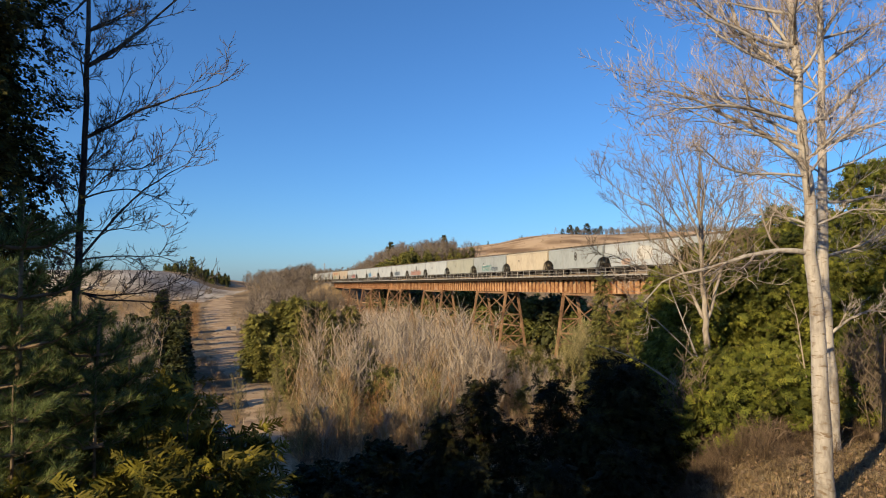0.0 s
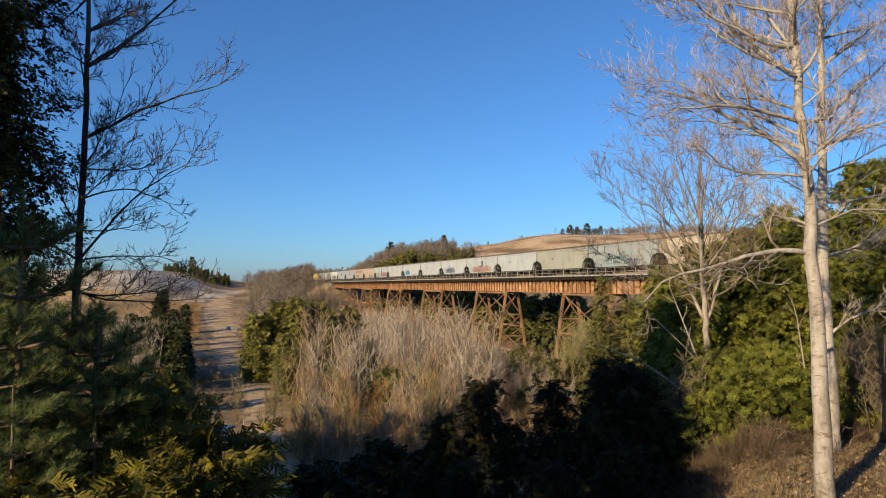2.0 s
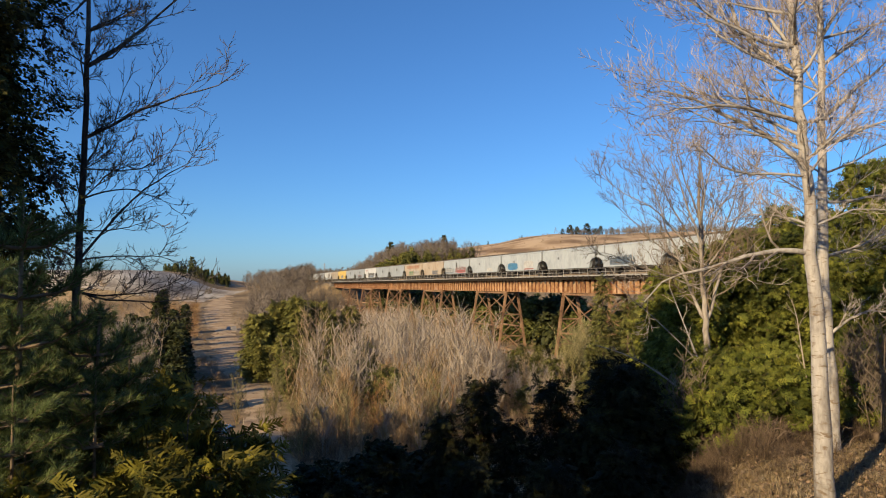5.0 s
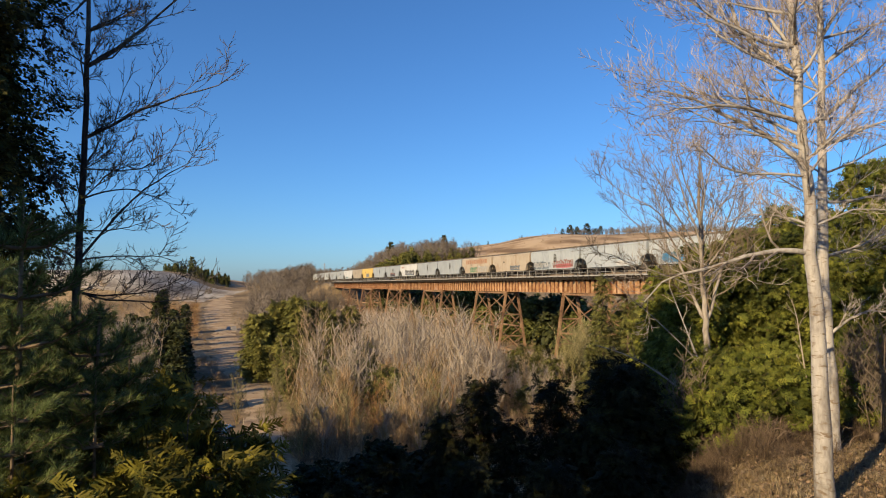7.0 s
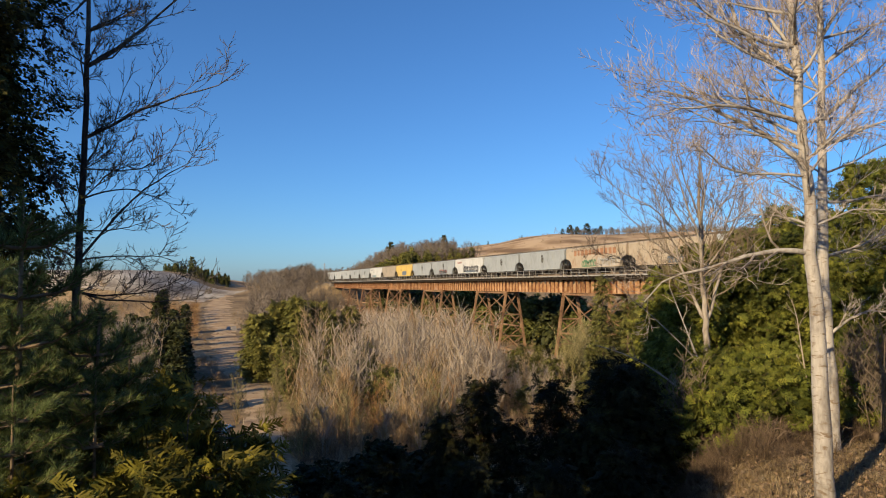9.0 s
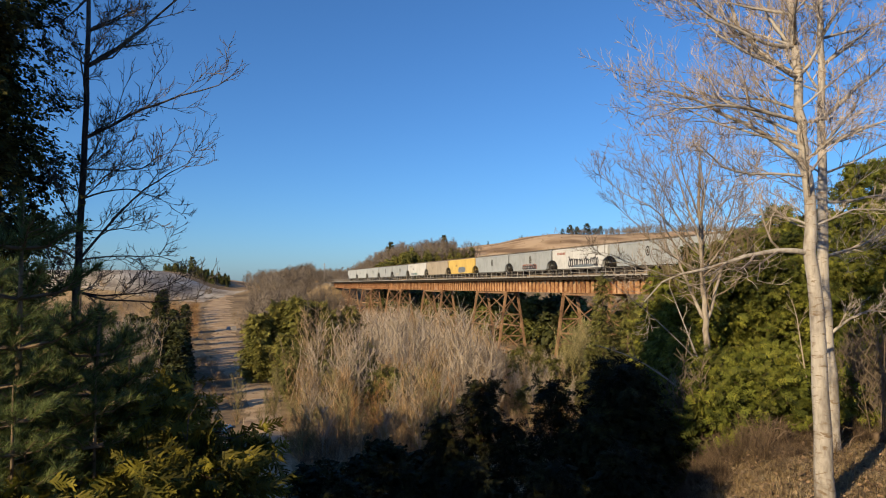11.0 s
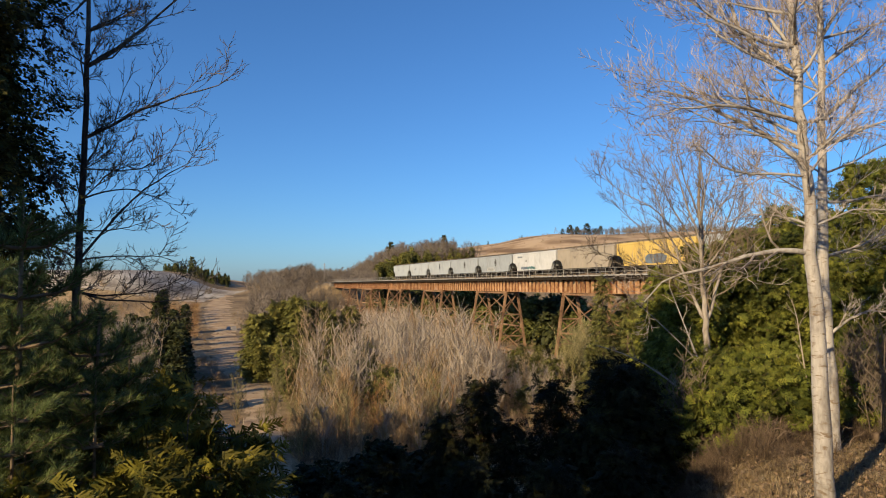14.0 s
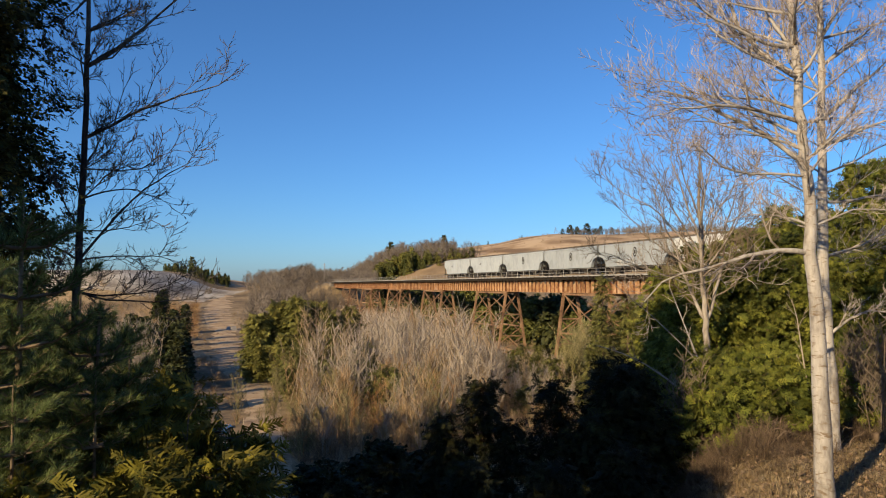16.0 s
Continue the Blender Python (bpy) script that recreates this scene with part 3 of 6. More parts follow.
# paint, label, and marks (kind, colour, x, z, length, height) of each car from the last one on
TRAIN = [
    ("pale", "pale grey", []), ("pale", "pale grey", []), ("pale", "pale grey", []),
    ("grey", "light grey", []), ("grey", "light grey", [("scrawl", "white", 1.5, 1.3, 3.5, 0.9)]),
    ("white", "off-white", [("bars", "slate", 5.6, 3.6, 2.2, 0.3), ("blob", "slate", 3.6, 1.3, 3.4, 0.6), ("scrawl", "teal", 0.5, 1.3, 2.6, 0.5)]),
    ("tan", "dusty tan", []),
    ("yellow", "bright yellow", [("blob", "slate", -0.5, 1.25, 5.2, 1.5)]),
    ("grey", "light grey", []),
    ("grey", "light grey", [("scrawl", "red", -0.4, 1.3, 5.5, 1.1), ("scrawl", "dark", -0.4, 1.35, 5.0, 0.8)]),
    ("white", "off-white", [("bars", "red", 5.6, 3.5, 3.0, 0.45), ("scrawl", "dark", -1.5, 1.4, 9.0, 1.5), ("blob", "slate", -1.5, 1.25, 7.0, 0.5)]),
    ("grey", "light grey", []), ("grey", "light grey", []),
    ("rusty", "rust-streaked beige", [("bars", "rust", 0.0, 3.1, 12.5, 1.0), ("scrawl", "green", 1.5, 1.3, 4.0, 1.2), ("scrawl", "white", -4.0, 1.3, 5.0, 1.3)]),
    ("rusty", "rust-streaked beige", [("scrawl", "slate", -2.5, 1.3, 4.0, 0.9)]),
    ("pale", "pale grey", [("scrawl", "slate", 4.2, 1.3, 6.0, 1.3), ("scrawl", "white", 4.6, 1.6, 5.0, 0.8), ("blob", "pink", -3.6, 1.25, 6.0, 0.8), ("scrawl", "red", -3.6, 1.5, 6.2, 1.2)]),
    ("pale", "pale grey", [("blob", "white", -3.0, 1.25, 3.4, 0.8)]),
    ("pale", "pale grey", [("blob", "blue", 3.5, 1.3, 5.0, 1.5), ("blob", "white", -3.5, 1.6, 4.4, 1.4), ("blob", "red", -3.5, 1.25, 4.4, 0.3)]),
    ("pale", "pale grey", []),
    ("pale", "pale grey", [("blob", "slate", 2.5, 1.3, 5.5, 1.1), ("scrawl", "slate", 2.0, 1.5, 6.0, 1.2)]),
    ("pale", "pale grey", [("blob", "orange", -0.5, 1.25, 10.0, 1.0), ("scrawl", "red", -0.5, 1.3, 9.5, 1.4)]),
    ("pale", "pale grey", []),
    ("green_grey", "greenish grey", []),
    ("cool", "bluish grey", [("blob", "white", 1.0, 1.4, 5.0, 1.4), ("scrawl", "teal", 1.0, 1.5, 4.6, 1.2), ("scrawl", "slate", -3.5, 1.4, 2.5, 0.8)]),
    ("cream", "cream", []),
    ("cool", "bluish grey", []),
    ("pale", "pale grey", [("blob", "white", -1.5, 1.9, 4.0, 2.0), ("blob", "orange", 3.0, 1.3, 2.5, 1.0)]),
    ("grey", "light grey", []), ("white", "off-white", []), ("grey", "light grey", []), ("pale", "pale grey", []),
]
EMBLEMS = {2, 3, 4, 8, 9, 11, 12, 15, 20, 25}
cars = []


def build_train():
    shared = car_meshes()
    hw = 1.58
    for i, (paint, words, marks) in enumerate(TRAIN):
        car = empty("hopper_car", words + " covered hopper railway car" + (" with spray-painted graffiti" if marks else ""), "railway car", "cars of the freight train")
        part("body", shared["body"].copy(), PAINT[paint], car)
        part("side_rib", shared["trim"].copy(), PAINT[paint], car)
        part("roof_walk", shared["hatch"], M["walk_steel"], car)
        for x in (-4.5, 0, 4.5):
            ob = part("hopper", shared["hopper"], M["black"], car)
            ob.matrix_basis = pose(x, 0, 0)
        for s in (1, -1):
            truck = part("truck", shared["truck"], M["black"], car)
            truck.matrix_basis = pose(s * 7.0, 0, 0)
            for a in (-0.9, 0.9):
                ob = part("wheelset", shared["wheelset"], M["steel"], truck)
                ob.matrix_basis = pose(a, 0, 0.46)
            ob = part("end_platform", shared["platform"], M["black"], car)
            ob.matrix_basis = pose(0, 0, 0, 0, 0, 0 if s > 0 else 180)
            ob = part("coupler", shared["coupler"], M["black"], car)
            ob.matrix_basis = pose(0, 0, 0, 0, 0, 0 if s > 0 else 180)
        if i in EMBLEMS:
            ob = part("emblem", shared["emblem"], M["black"], car, "dark round emblem")
            ob.matrix_basis = pose(-0.6, 0.02, 0)
            ob = part("badge", shared["badge"], M["black"], car, "small dark oblong mark")
            ob.matrix_basis = pose(-0.6, 0.02, 0)
        else:
            ob = part("stencil", shared["stencil"], M["black"], car, "small dark stencilled bars")
            ob.matrix_basis = pose(3.0, 0.0, 0.6)
        for k, (kind, colour, x, z, length, height) in enumerate(marks):
            y = hw + 0.022 + 0.006 * k
            if kind == "bars":
                r = random.Random(i)
                n = max(3, round(length / (height * 1.15)))
                g = Geo()
                for q in range(n):
                    cx = -length / 2 + (q + 0.5) * length / n
                    g.box((cx, 0.002, height / 2), (length / n * 0.72, 0.006, height * r.uniform(0.85, 1.0)))
                ob = part("lettering", g, SPRAY[colour], car, colour + " painted bars")
            else:
                g = scrawl(i * 7 + k, length, height) if kind == "scrawl" else blob(i * 5 + k, length, height)
                ob = part("graffiti", g, SPRAY[colour], car, colour + " spray paint")
            ob.matrix_basis = pose(x, y, z)
        cars.append(car)


build_train()


# ---------------------------------------------------------------- plants
def grow(g, start, way, length, radius, rng, depth, sides=4, bend=0.25, lift=0.15, forks=4, spread=0.7, shrink=0.6, first=0.3, thin=0.0035):
    """A limb with side shoots."""
    n = max(3, 2 + int(length / 0.4)) if depth else 3
    n = min(n, 8)
    pts, radii = [Vector(start)], [radius]
    d = Vector(way).normalized()
    for i in range(n):
        d = (d + Vector((rng.uniform(-1, 1), rng.uniform(-1, 1), rng.uniform(-0.6, 1))) * bend * 0.5 + Vector((0, 0, lift * 0.4))).normalized()
        pts.append(pts[-1] + d * (length / n))
        radii.append(radius * (1 - 0.82 * (i + 1) / n))
    g.tube(pts, radii, sides, cap=False)
    shoots(g, pts, radii, length, rng, depth, bend, lift, forks, spread, shrink, first, thin=thin)
    return pts


def shoots(g, pts, radii, length, rng, depth, bend, lift, forks, spread, shrink, first, sides=3, thin=0.0035):
    if depth <= 0:
        return
    total = len(pts) - 1
    for k in range(forks):
        t = first + (1 - first) * (k + rng.random()) / forks
        u = min(t * total, total - 0.001)
        i = int(u)
        p = pts[i].lerp(pts[i + 1], u - i)
        d = (pts[i + 1] - pts[i]).normalized()
        side = d.cross(Vector((rng.uniform(-1, 1), rng.uniform(-1, 1), rng.uniform(-1, 1))))
        if side.length < 0.05:
            continue
        w = (d + side.normalized() * spread * rng.uniform(0.7, 1.3)).normalized()
        r = (radii[i] + (radii[i + 1] - radii[i]) * (u - i)) * 0.55
        grow(g, p, w, length * shrink * rng.uniform(0.6, 1.15) * (1.1 - 0.4 * t), max(r, thin), rng, depth - 1, sides, bend * 1.1, lift, max(2, round(forks * 0.6)), spread, shrink, 0.25, thin=thin)


def frames_of(dirs, ups, rolls, sizes):
    """Bases (n,3,3) with x along dirs."""
    x = dirs / np.linalg.norm(dirs, axis=1, keepdims=True)
    y = np.cross(ups, x)
    y /= np.linalg.norm(y, axis=1, keepdims=True) + 1e-9
    z = np.cross(x, y)
    c, s = np.cos(rolls)[:, None], np.sin(rolls)[:, None]
    y, z = y * c + z * s, z * c - y * s
    return np.stack([x, y, z], axis=2) * sizes[:, None, None]


def fan_template(fingers=7, seed=1, wide=0.07):
    """A flat cedar spray of narrow fingers, unit length along x."""
    r = random.Random(seed)
    v, f = [], []
    for k in range(fingers):
        t = k / (fingers - 1)
        a = (t - 0.5) * 2.2 + r.uniform(-0.12, 0.12)
        base = Vector((0.12 + 0.3 * (1 - abs(2 * t - 1)), 0, 0))
        L = (0.62 + 0.25 * (1 - abs(2 * t - 1))) * r.uniform(0.8, 1.1) - base.x * 0.3
        d = Vector((math.cos(a * 0.75), math.sin(a * 0.75), r.uniform(-0.25, 0.05)))
        s = Vector((-d.y, d.x, 0)) * wide
        b = len(v)
        v += [base - s * 0.5, base + d * L * 0.55 - s * 1.3, base + d * L, base + d * L * 0.55 + s * 1.3 + Vector((0, 0, 0.03))]
        f += [(b, b + 1, b + 2, b + 3)]
    return [tuple(p) for p in v], f


def frond_template(pairs=5, seed=1, wide=0.05):
    """A flat cedar spray, unit length along x: pinnae joined along a drooping axis."""
    r = random.Random(seed)
    n = pairs + 1
    v = [Vector((0.10 + 0.80 * k / pairs, r.uniform(-0.02, 0.02), -0.12 * (k / pairs) ** 2)) for k in range(n)]
    f = []
    for k in range(pairs):
        t = k / pairs
        for side in (1, -1):
            a = side * r.uniform(0.6, 0.95)
            L = (0.44 - 0.20 * t) * r.uniform(0.7, 1.25)
            d = Vector((math.cos(a), math.sin(a), r.uniform(-0.30, 0.12)))
            b = len(v)
            mid = v[k].lerp(v[k + 1], 0.3) + d * L * 0.62
            s = Vector((-d.y, d.x, 0)) * wide * side
            v += [mid + s, v[k + 1] * 0.5 + v[k] * 0.5 + d * L, mid - s * 0.8]
            f.append((k, b + 2, b + 1, b, k + 1) if side < 0 else (k, k + 1, b, b + 1, b + 2))
    b = len(v)
    v.append(v[n - 1] + Vector((0.18, 0, -0.03)))
    v += [v[n - 1] + Vector((0.08, wide, 0)), v[n - 1] + Vector((0.08, -wide, 0))]
    f.append((n - 1, b + 2, b, b + 1))
    return [tuple(p) for p in v], f


FRONDS = [frond_template(4, s, 0.05) for s in (21, 22, 23)]
FINE_FRONDS = [frond_template(6, s, 0.045) for s in (24, 25, 26)]
FAR_FANS = [fan_template(4, s, 0.17) for s in (6, 7)]
FANS = [fan_template(4, s, 0.105) for s in (1, 2, 3)]
SCALES = [fan_template(3, s, 0.14) for s in (10, 11, 12)]
SMALL_FANS = [fan_template(4, s, 0.12) for s in (4, 5)]


def tuft_template(needles=10, seed=3):
    r = random.Random(seed)
    v, f = [], []
    for k in range(needles):
        a, e = 2 * math.pi * k / needles + r.uniform(-0.3, 0.3), r.uniform(0.25, 0.95)
        d = Vector((math.cos(e), math.sin(e) * math.cos(a), math.sin(e) * math.sin(a)))
        s = d.cross(Vector((0.3, 0.5, 0.8))).normalized() * 0.03
        b = len(v)
        base = Vector((r.uniform(-0.35, 0.2), 0, 0))
        v += [base - s, base + s, base + d * r.uniform(0.75, 1.1)]
        f += [(b, b + 1, b + 2)]
    return [tuple(p) for p in v], f


TUFT = tuft_template()


def cedar_meshes(height, width, sprays, seed, size=0.28, skirt=0.02, boughs=0, fans=None, power=0.75, flat=0.75):
    """Trunk and crown of an eastern white cedar: a ragged cone of drooping fans on short boughs."""
    rng = random.Random(seed)
    nr = np.random.RandomState(seed)
    trunk = Geo()
    lean = Vector((rng.uniform(-0.03, 0.03), rng.uniform(-0.03, 0.03), 1)).normalized()
    pts = [lean * (height * t) for t in (-0.04, 0.3, 0.65, 0.98)]
    trunk.tube(pts, [0.018 * height + 0.02, 0.013 * height + 0.015, 0.007 * height + 0.01, 0.004], 7)
    # boughs, on which the fans sit
    crown = Geo()
    nb = boughs or int(50 + height * 14)
    dirs, offs, sizes, ups = [], [], [], []
    per = max(4, sprays // nb)
    for b in range(nb):
        t = skirt + (1 - skirt) * ((b + rng.random()) / nb)
        z = height * t
        reach = width * ((1 - t) ** power) * rng.uniform(0.62, 1.12) + 0.10
        if rng.random() < 0.08:
            reach *= 1.25
        a = b * 2.39996 + rng.uniform(-0.5, 0.5)
        out = Vector((math.cos(a), math.sin(a), 0))
        start = lean * z
        end = start + out * reach + Vector((0, 0, reach * rng.uniform(0.0, 0.45)))
        mid = start.lerp(end, 0.55) - Vector((0, 0, reach * 0.12))
        trunk.tube([start, mid, end], [0.006 + 0.006 * reach, 0.006, 0.003], 3, cap=False)
        for k in range(per):
            u = rng.uniform(0.3, 1.0) ** 0.6
            p = start.lerp(mid, u / 0.55) if u < 0.55 else mid.lerp(end, (u - 0.55) / 0.45)
            j = 0.07 * reach + 0.05
            p = p + Vector((rng.gauss(0, j), rng.gauss(0, j), rng.gauss(0, j * 0.9)))
            q = out * rng.uniform(0.2, 0.9) + Vector((rng.gauss(0, 0.5), rng.gauss(0, 0.5), rng.uniform(-0.8, 0.3)))
            dirs.append(q)
            offs.append(p)
            sizes.append(size * rng.uniform(0.6, 1.3))
            ups.append((out.x * 0.7 + rng.gauss(0, 0.35), out.y * 0.7 + rng.gauss(0, 0.35), flat))
    dirs, offs, sizes, ups = np.array(dirs), np.array(offs), np.array(sizes), np.array(ups)
    mats = frames_of(dirs, ups, nr.uniform(-0.6, 0.6, len(dirs)), sizes)
    fans = fans or FANS
    for k, (tv, tf) in enumerate(fans):
        crown.scatter(tv, tf, mats[k::len(fans)], offs[k::len(fans)])
    return trunk.mesh("trunk"), crown.mesh("crown")


def cedar_kind(height, width, sprays, seed, leaf="cedar", **kw):
    return (*cedar_meshes(height, width, sprays, seed, **kw), M[leaf])


def put_cedar(kind, x, y, scale=1.0, turn=0.0, label="green eastern white cedar growing on the bank", group="", sink=0.05, name="cedar_tree", z=None):
    t, c, leaf = kind
    tree = empty(name, label, "tree", group)
    tree.matrix_basis = Matrix.Translation((x, y, (ground_z(x, y) if z is None else z) - sink)) @ pose(0, 0, 0, 0, 0, turn) @ Matrix.Scale(scale, 4)
    part("trunk", t, M["cedar_bark"], tree)
    part("crown", c, leaf, tree)
    return tree


def build_near_cedars():
    big = cedar_kind(14.0, 2.3, 36000, 11, size=0.16, power=0.38, fans=SCALES, leaf="tall_sun_leaf")
    far = cedar_kind(9.0, 2.2, 1100, 17, size=0.62, power=0.5, fans=SMALL_FANS, leaf="cedar_shaded")
    mid = cedar_kind(4.2, 1.2, 3000, 12, size=0.27, power=0.26, flat=0.25, fans=FRONDS)
    mid2 = cedar_kind(3.4, 1.1, 2600, 13, size=0.26, power=0.26, flat=0.25, fans=FRONDS)
    low = cedar_kind(1.25, 0.85, 1000, 14, size=0.22, power=0.4, flat=0.25, fans=FRONDS)
    dark = cedar_kind(4.2, 0.85, 1900, 15, size=0.22, power=0.75, fans=FRONDS, leaf="cedar_shaded")
    dark2 = cedar_kind(3.4, 1.1, 2600, 16, size=0.24, power=0.6, fans=FRONDS, leaf="cedar_shaded")
    tall = cedar_kind(9.0, 2.2, 4200, 18, size=0.42, power=0.5, flat=0.25, fans=FRONDS)
    sunny = "sunlit yellow-green cedar in a hedge on the bank"
    for k, x, y, s, r in ((mid2, 6.0, 17.8, 0.68, 170), (mid, 8.4, 18.6, 0.82, 300), (mid2, 10.8, 18.0, 1.1, 120), (mid2, 9.4, 18.2, 1.05, 220), (mid2, 7.3, 18.4, 0.92, 33), (mid2, 5.5, 18.6, 0.6, 70), (mid2, 6.5, 19.0, 0.8, 10), (mid, 7.7, 19.2, 0.83, 130), (mid, 9.0, 19.4, 0.9, 200), (mid, 10.2, 19.0, 1.02, 75), (mid2, 8.4, 17.6, 0.85, 0), (mid2, 7.0, 17.4, 0.72, 90), (mid2, 9.6, 17.2, 0.85, 20), (mid2, 5.9, 16.6, 0.6, 250), (mid, 8.0, 20.6, 0.98, 15), (mid, 9.6, 20.8, 1.08, 95), (mid, 11.4, 20.4, 1.16, 260), (mid, 6.8, 20.4, 0.84, 340)):
        put_cedar(k, x, y, s, r, sunny, "cedar hedge on the bank")
    for k, x, y, s, r in ((low, 4.5, 13.5, 0.9, 140), (low, 5.3, 13.4, 1.0, 30), (low, 6.2, 13.5, 1.0, 70), (low, 7.1, 13.7, 1.0, 210), (low, 7.9, 14.2, 1.1, 25), (low, 4.4, 14.6, 0.9, 40), (low, 5.2, 14.4, 0.95, 160), (low, 6.0, 14.7, 1.05, 20), (low, 6.8, 14.6, 1.15, 100), (low, 7.5, 15.0, 1.2, 320), (low, 4.9, 15.8, 1.0, 60), (low, 6.3, 15.7, 1.1, 10), (low, 8.3, 15.4, 1.2, 45)):
        put_cedar(k, x, y, s, r, "low bushy cedar at the foot of the hedge", "low cedars on the bank")
    for k, x, y, s, r in ((tall, 14.2, 22.5, 0.78, 0), (tall, 16.8, 25.0, 0.85, 90), (mid, 12.4, 19.0, 1.15, 45), (mid, 14.5, 19.5, 1.2, 145), (tall, 12.3, 25.0, 0.66, 200), (mid, 11.2, 17.0, 0.8, 20), (mid, 13.2, 17.5, 0.95, 70)):
        put_cedar(k, x, y, s, r, "tall dark green cedar behind the poplar", "cedars behind the poplar")
    # the leaf colour of these cedars is blackened to hold the deep shade
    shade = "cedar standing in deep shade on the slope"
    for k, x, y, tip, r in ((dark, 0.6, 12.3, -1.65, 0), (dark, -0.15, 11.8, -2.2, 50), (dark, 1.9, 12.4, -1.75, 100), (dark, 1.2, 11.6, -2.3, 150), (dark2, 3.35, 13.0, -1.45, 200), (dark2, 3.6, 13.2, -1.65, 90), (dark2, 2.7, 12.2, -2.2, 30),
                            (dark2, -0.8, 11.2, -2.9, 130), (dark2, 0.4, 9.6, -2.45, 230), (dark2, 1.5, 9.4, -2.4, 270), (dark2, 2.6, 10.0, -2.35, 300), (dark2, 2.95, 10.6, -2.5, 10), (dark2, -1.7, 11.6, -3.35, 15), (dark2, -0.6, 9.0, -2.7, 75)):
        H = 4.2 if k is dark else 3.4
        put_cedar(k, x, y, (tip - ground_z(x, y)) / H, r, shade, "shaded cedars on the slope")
    for x, y, s, r in ((-7.88, 10.2, 1.0, 30), (-8.1, 8.6, 0.85, 120), (-8.9, 11.6, 0.9, 220)):
        put_cedar(big, x, y, s, r, "tall dark cedar with a ragged edge", "tall cedars on the slope")
    # unseen trees added behind the viewpoint, so that shade falls on slope and valley
    high = cedar_kind(9.0, 2.2, 1300, 19, size=0.62, power=0.5, skirt=0.62, fans=SMALL_FANS, leaf="cedar_shaded")
    top = cedar_kind(9.0, 2.2, 900, 20, size=0.5, power=0.3, skirt=0.78, fans=SMALL_FANS, leaf="cedar_shaded")
    for k, x, y, s in ((high, -7.2, 1.2, 0.8), (high, -7.4, 3.2, 1.05), (far, -17, 7, 1.3), (far, -20, 4, 1.34), (far, -23, 8, 1.38), (far, -26, 5, 1.38), (far, -29, 9, 1.38), (far, -32, 5, 1.38), (far, -36, 8, 1.38), (far, -34, 10, 1.34), (far, -38.5, 10, 1.34), (far, -42, 11, 1.34), (far, -46, 11, 1.34), (far, -50, 7, 1.34), (far, -25, 11, 1.38), (far, -54.5, 11, 1.34), (far, -67, 7, 1.38), (far, -72, 9, 1.38),
                       (far, -40, 5, 1.38), (far, -44, 8, 1.38), (far, -48, 5, 1.38), (far, -52, 9, 1.38), (far, -57, 6, 1.38), (far, -62, 8, 1.38), (far, 3, -9, 0.7), (far, -2, -12, 0.7), (far, 8, -8, 0.7), (far, -7, -16, 0.8), (far, 13, -10, 0.8), (far, 18, -4, 0.9), (far, -16, -14, 1.0), (top, -6.7, -0.5, 0.56), (far, 5, -5, 1.2), (far, 10, -4.5, 1.3), (far, 15, -3, 1.3), (far, 1, -7.5, 1.1)):
        put_cedar(k, x, y, s * (1.21 if x < -16 else 1), x * 40, "unseen tall cedar added behind the viewpoint to cast shade", "cedars behind the viewpoint")
    # near-black bushes added to darken the shaded ground below the bank
    bush = cedar_kind(2.4, 1.4, 1300, 23, size=0.30, power=0.45, fans=SMALL_FANS, leaf="cedar_shaded")
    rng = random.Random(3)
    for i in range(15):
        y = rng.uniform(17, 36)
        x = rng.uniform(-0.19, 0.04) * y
        put_cedar(bush, x, y, rng.uniform(0.7, 1.2), i * 70, "low cedar bush darkened for the shade of the bank", "dark bushes below the bank", name="cedar_bush")
    seed = cedar_kind(2.6, 0.75, 1000, 21, size=0.20, power=0.7, flat=0.25, leaf="gold_leaf", fans=FINE_FRONDS)
    seed2 = cedar_kind(2.1, 0.8, 850, 22, size=0.20, power=0.7, flat=0.25, leaf="gold_leaf", fans=FINE_FRONDS)
    for k, x, y, tip, r in ((seed, -2.67, 6.2, -1.0, 0), (seed2, -1.85, 5.6, -1.4, 90), (seed2, -2.95, 4.7, -1.3, 200), (seed, -3.2, 4.9, -1.45, 60), (seed2, -2.5, 4.4, -1.35, 80), (seed2, -2.2, 5.0, -1.25, 140), (seed2, -2.2, 6.6, -1.3, 10), (seed, -2.9, 7.2, -1.0, 300),
                           ):
        put_cedar(k, x, y, (tip - ground_z(x, y)) / (2.6 if k is seed else 2.1), r, "young yellow-green cedar seedling in dappled light", "cedar seedlings", name="cedar_seedling")


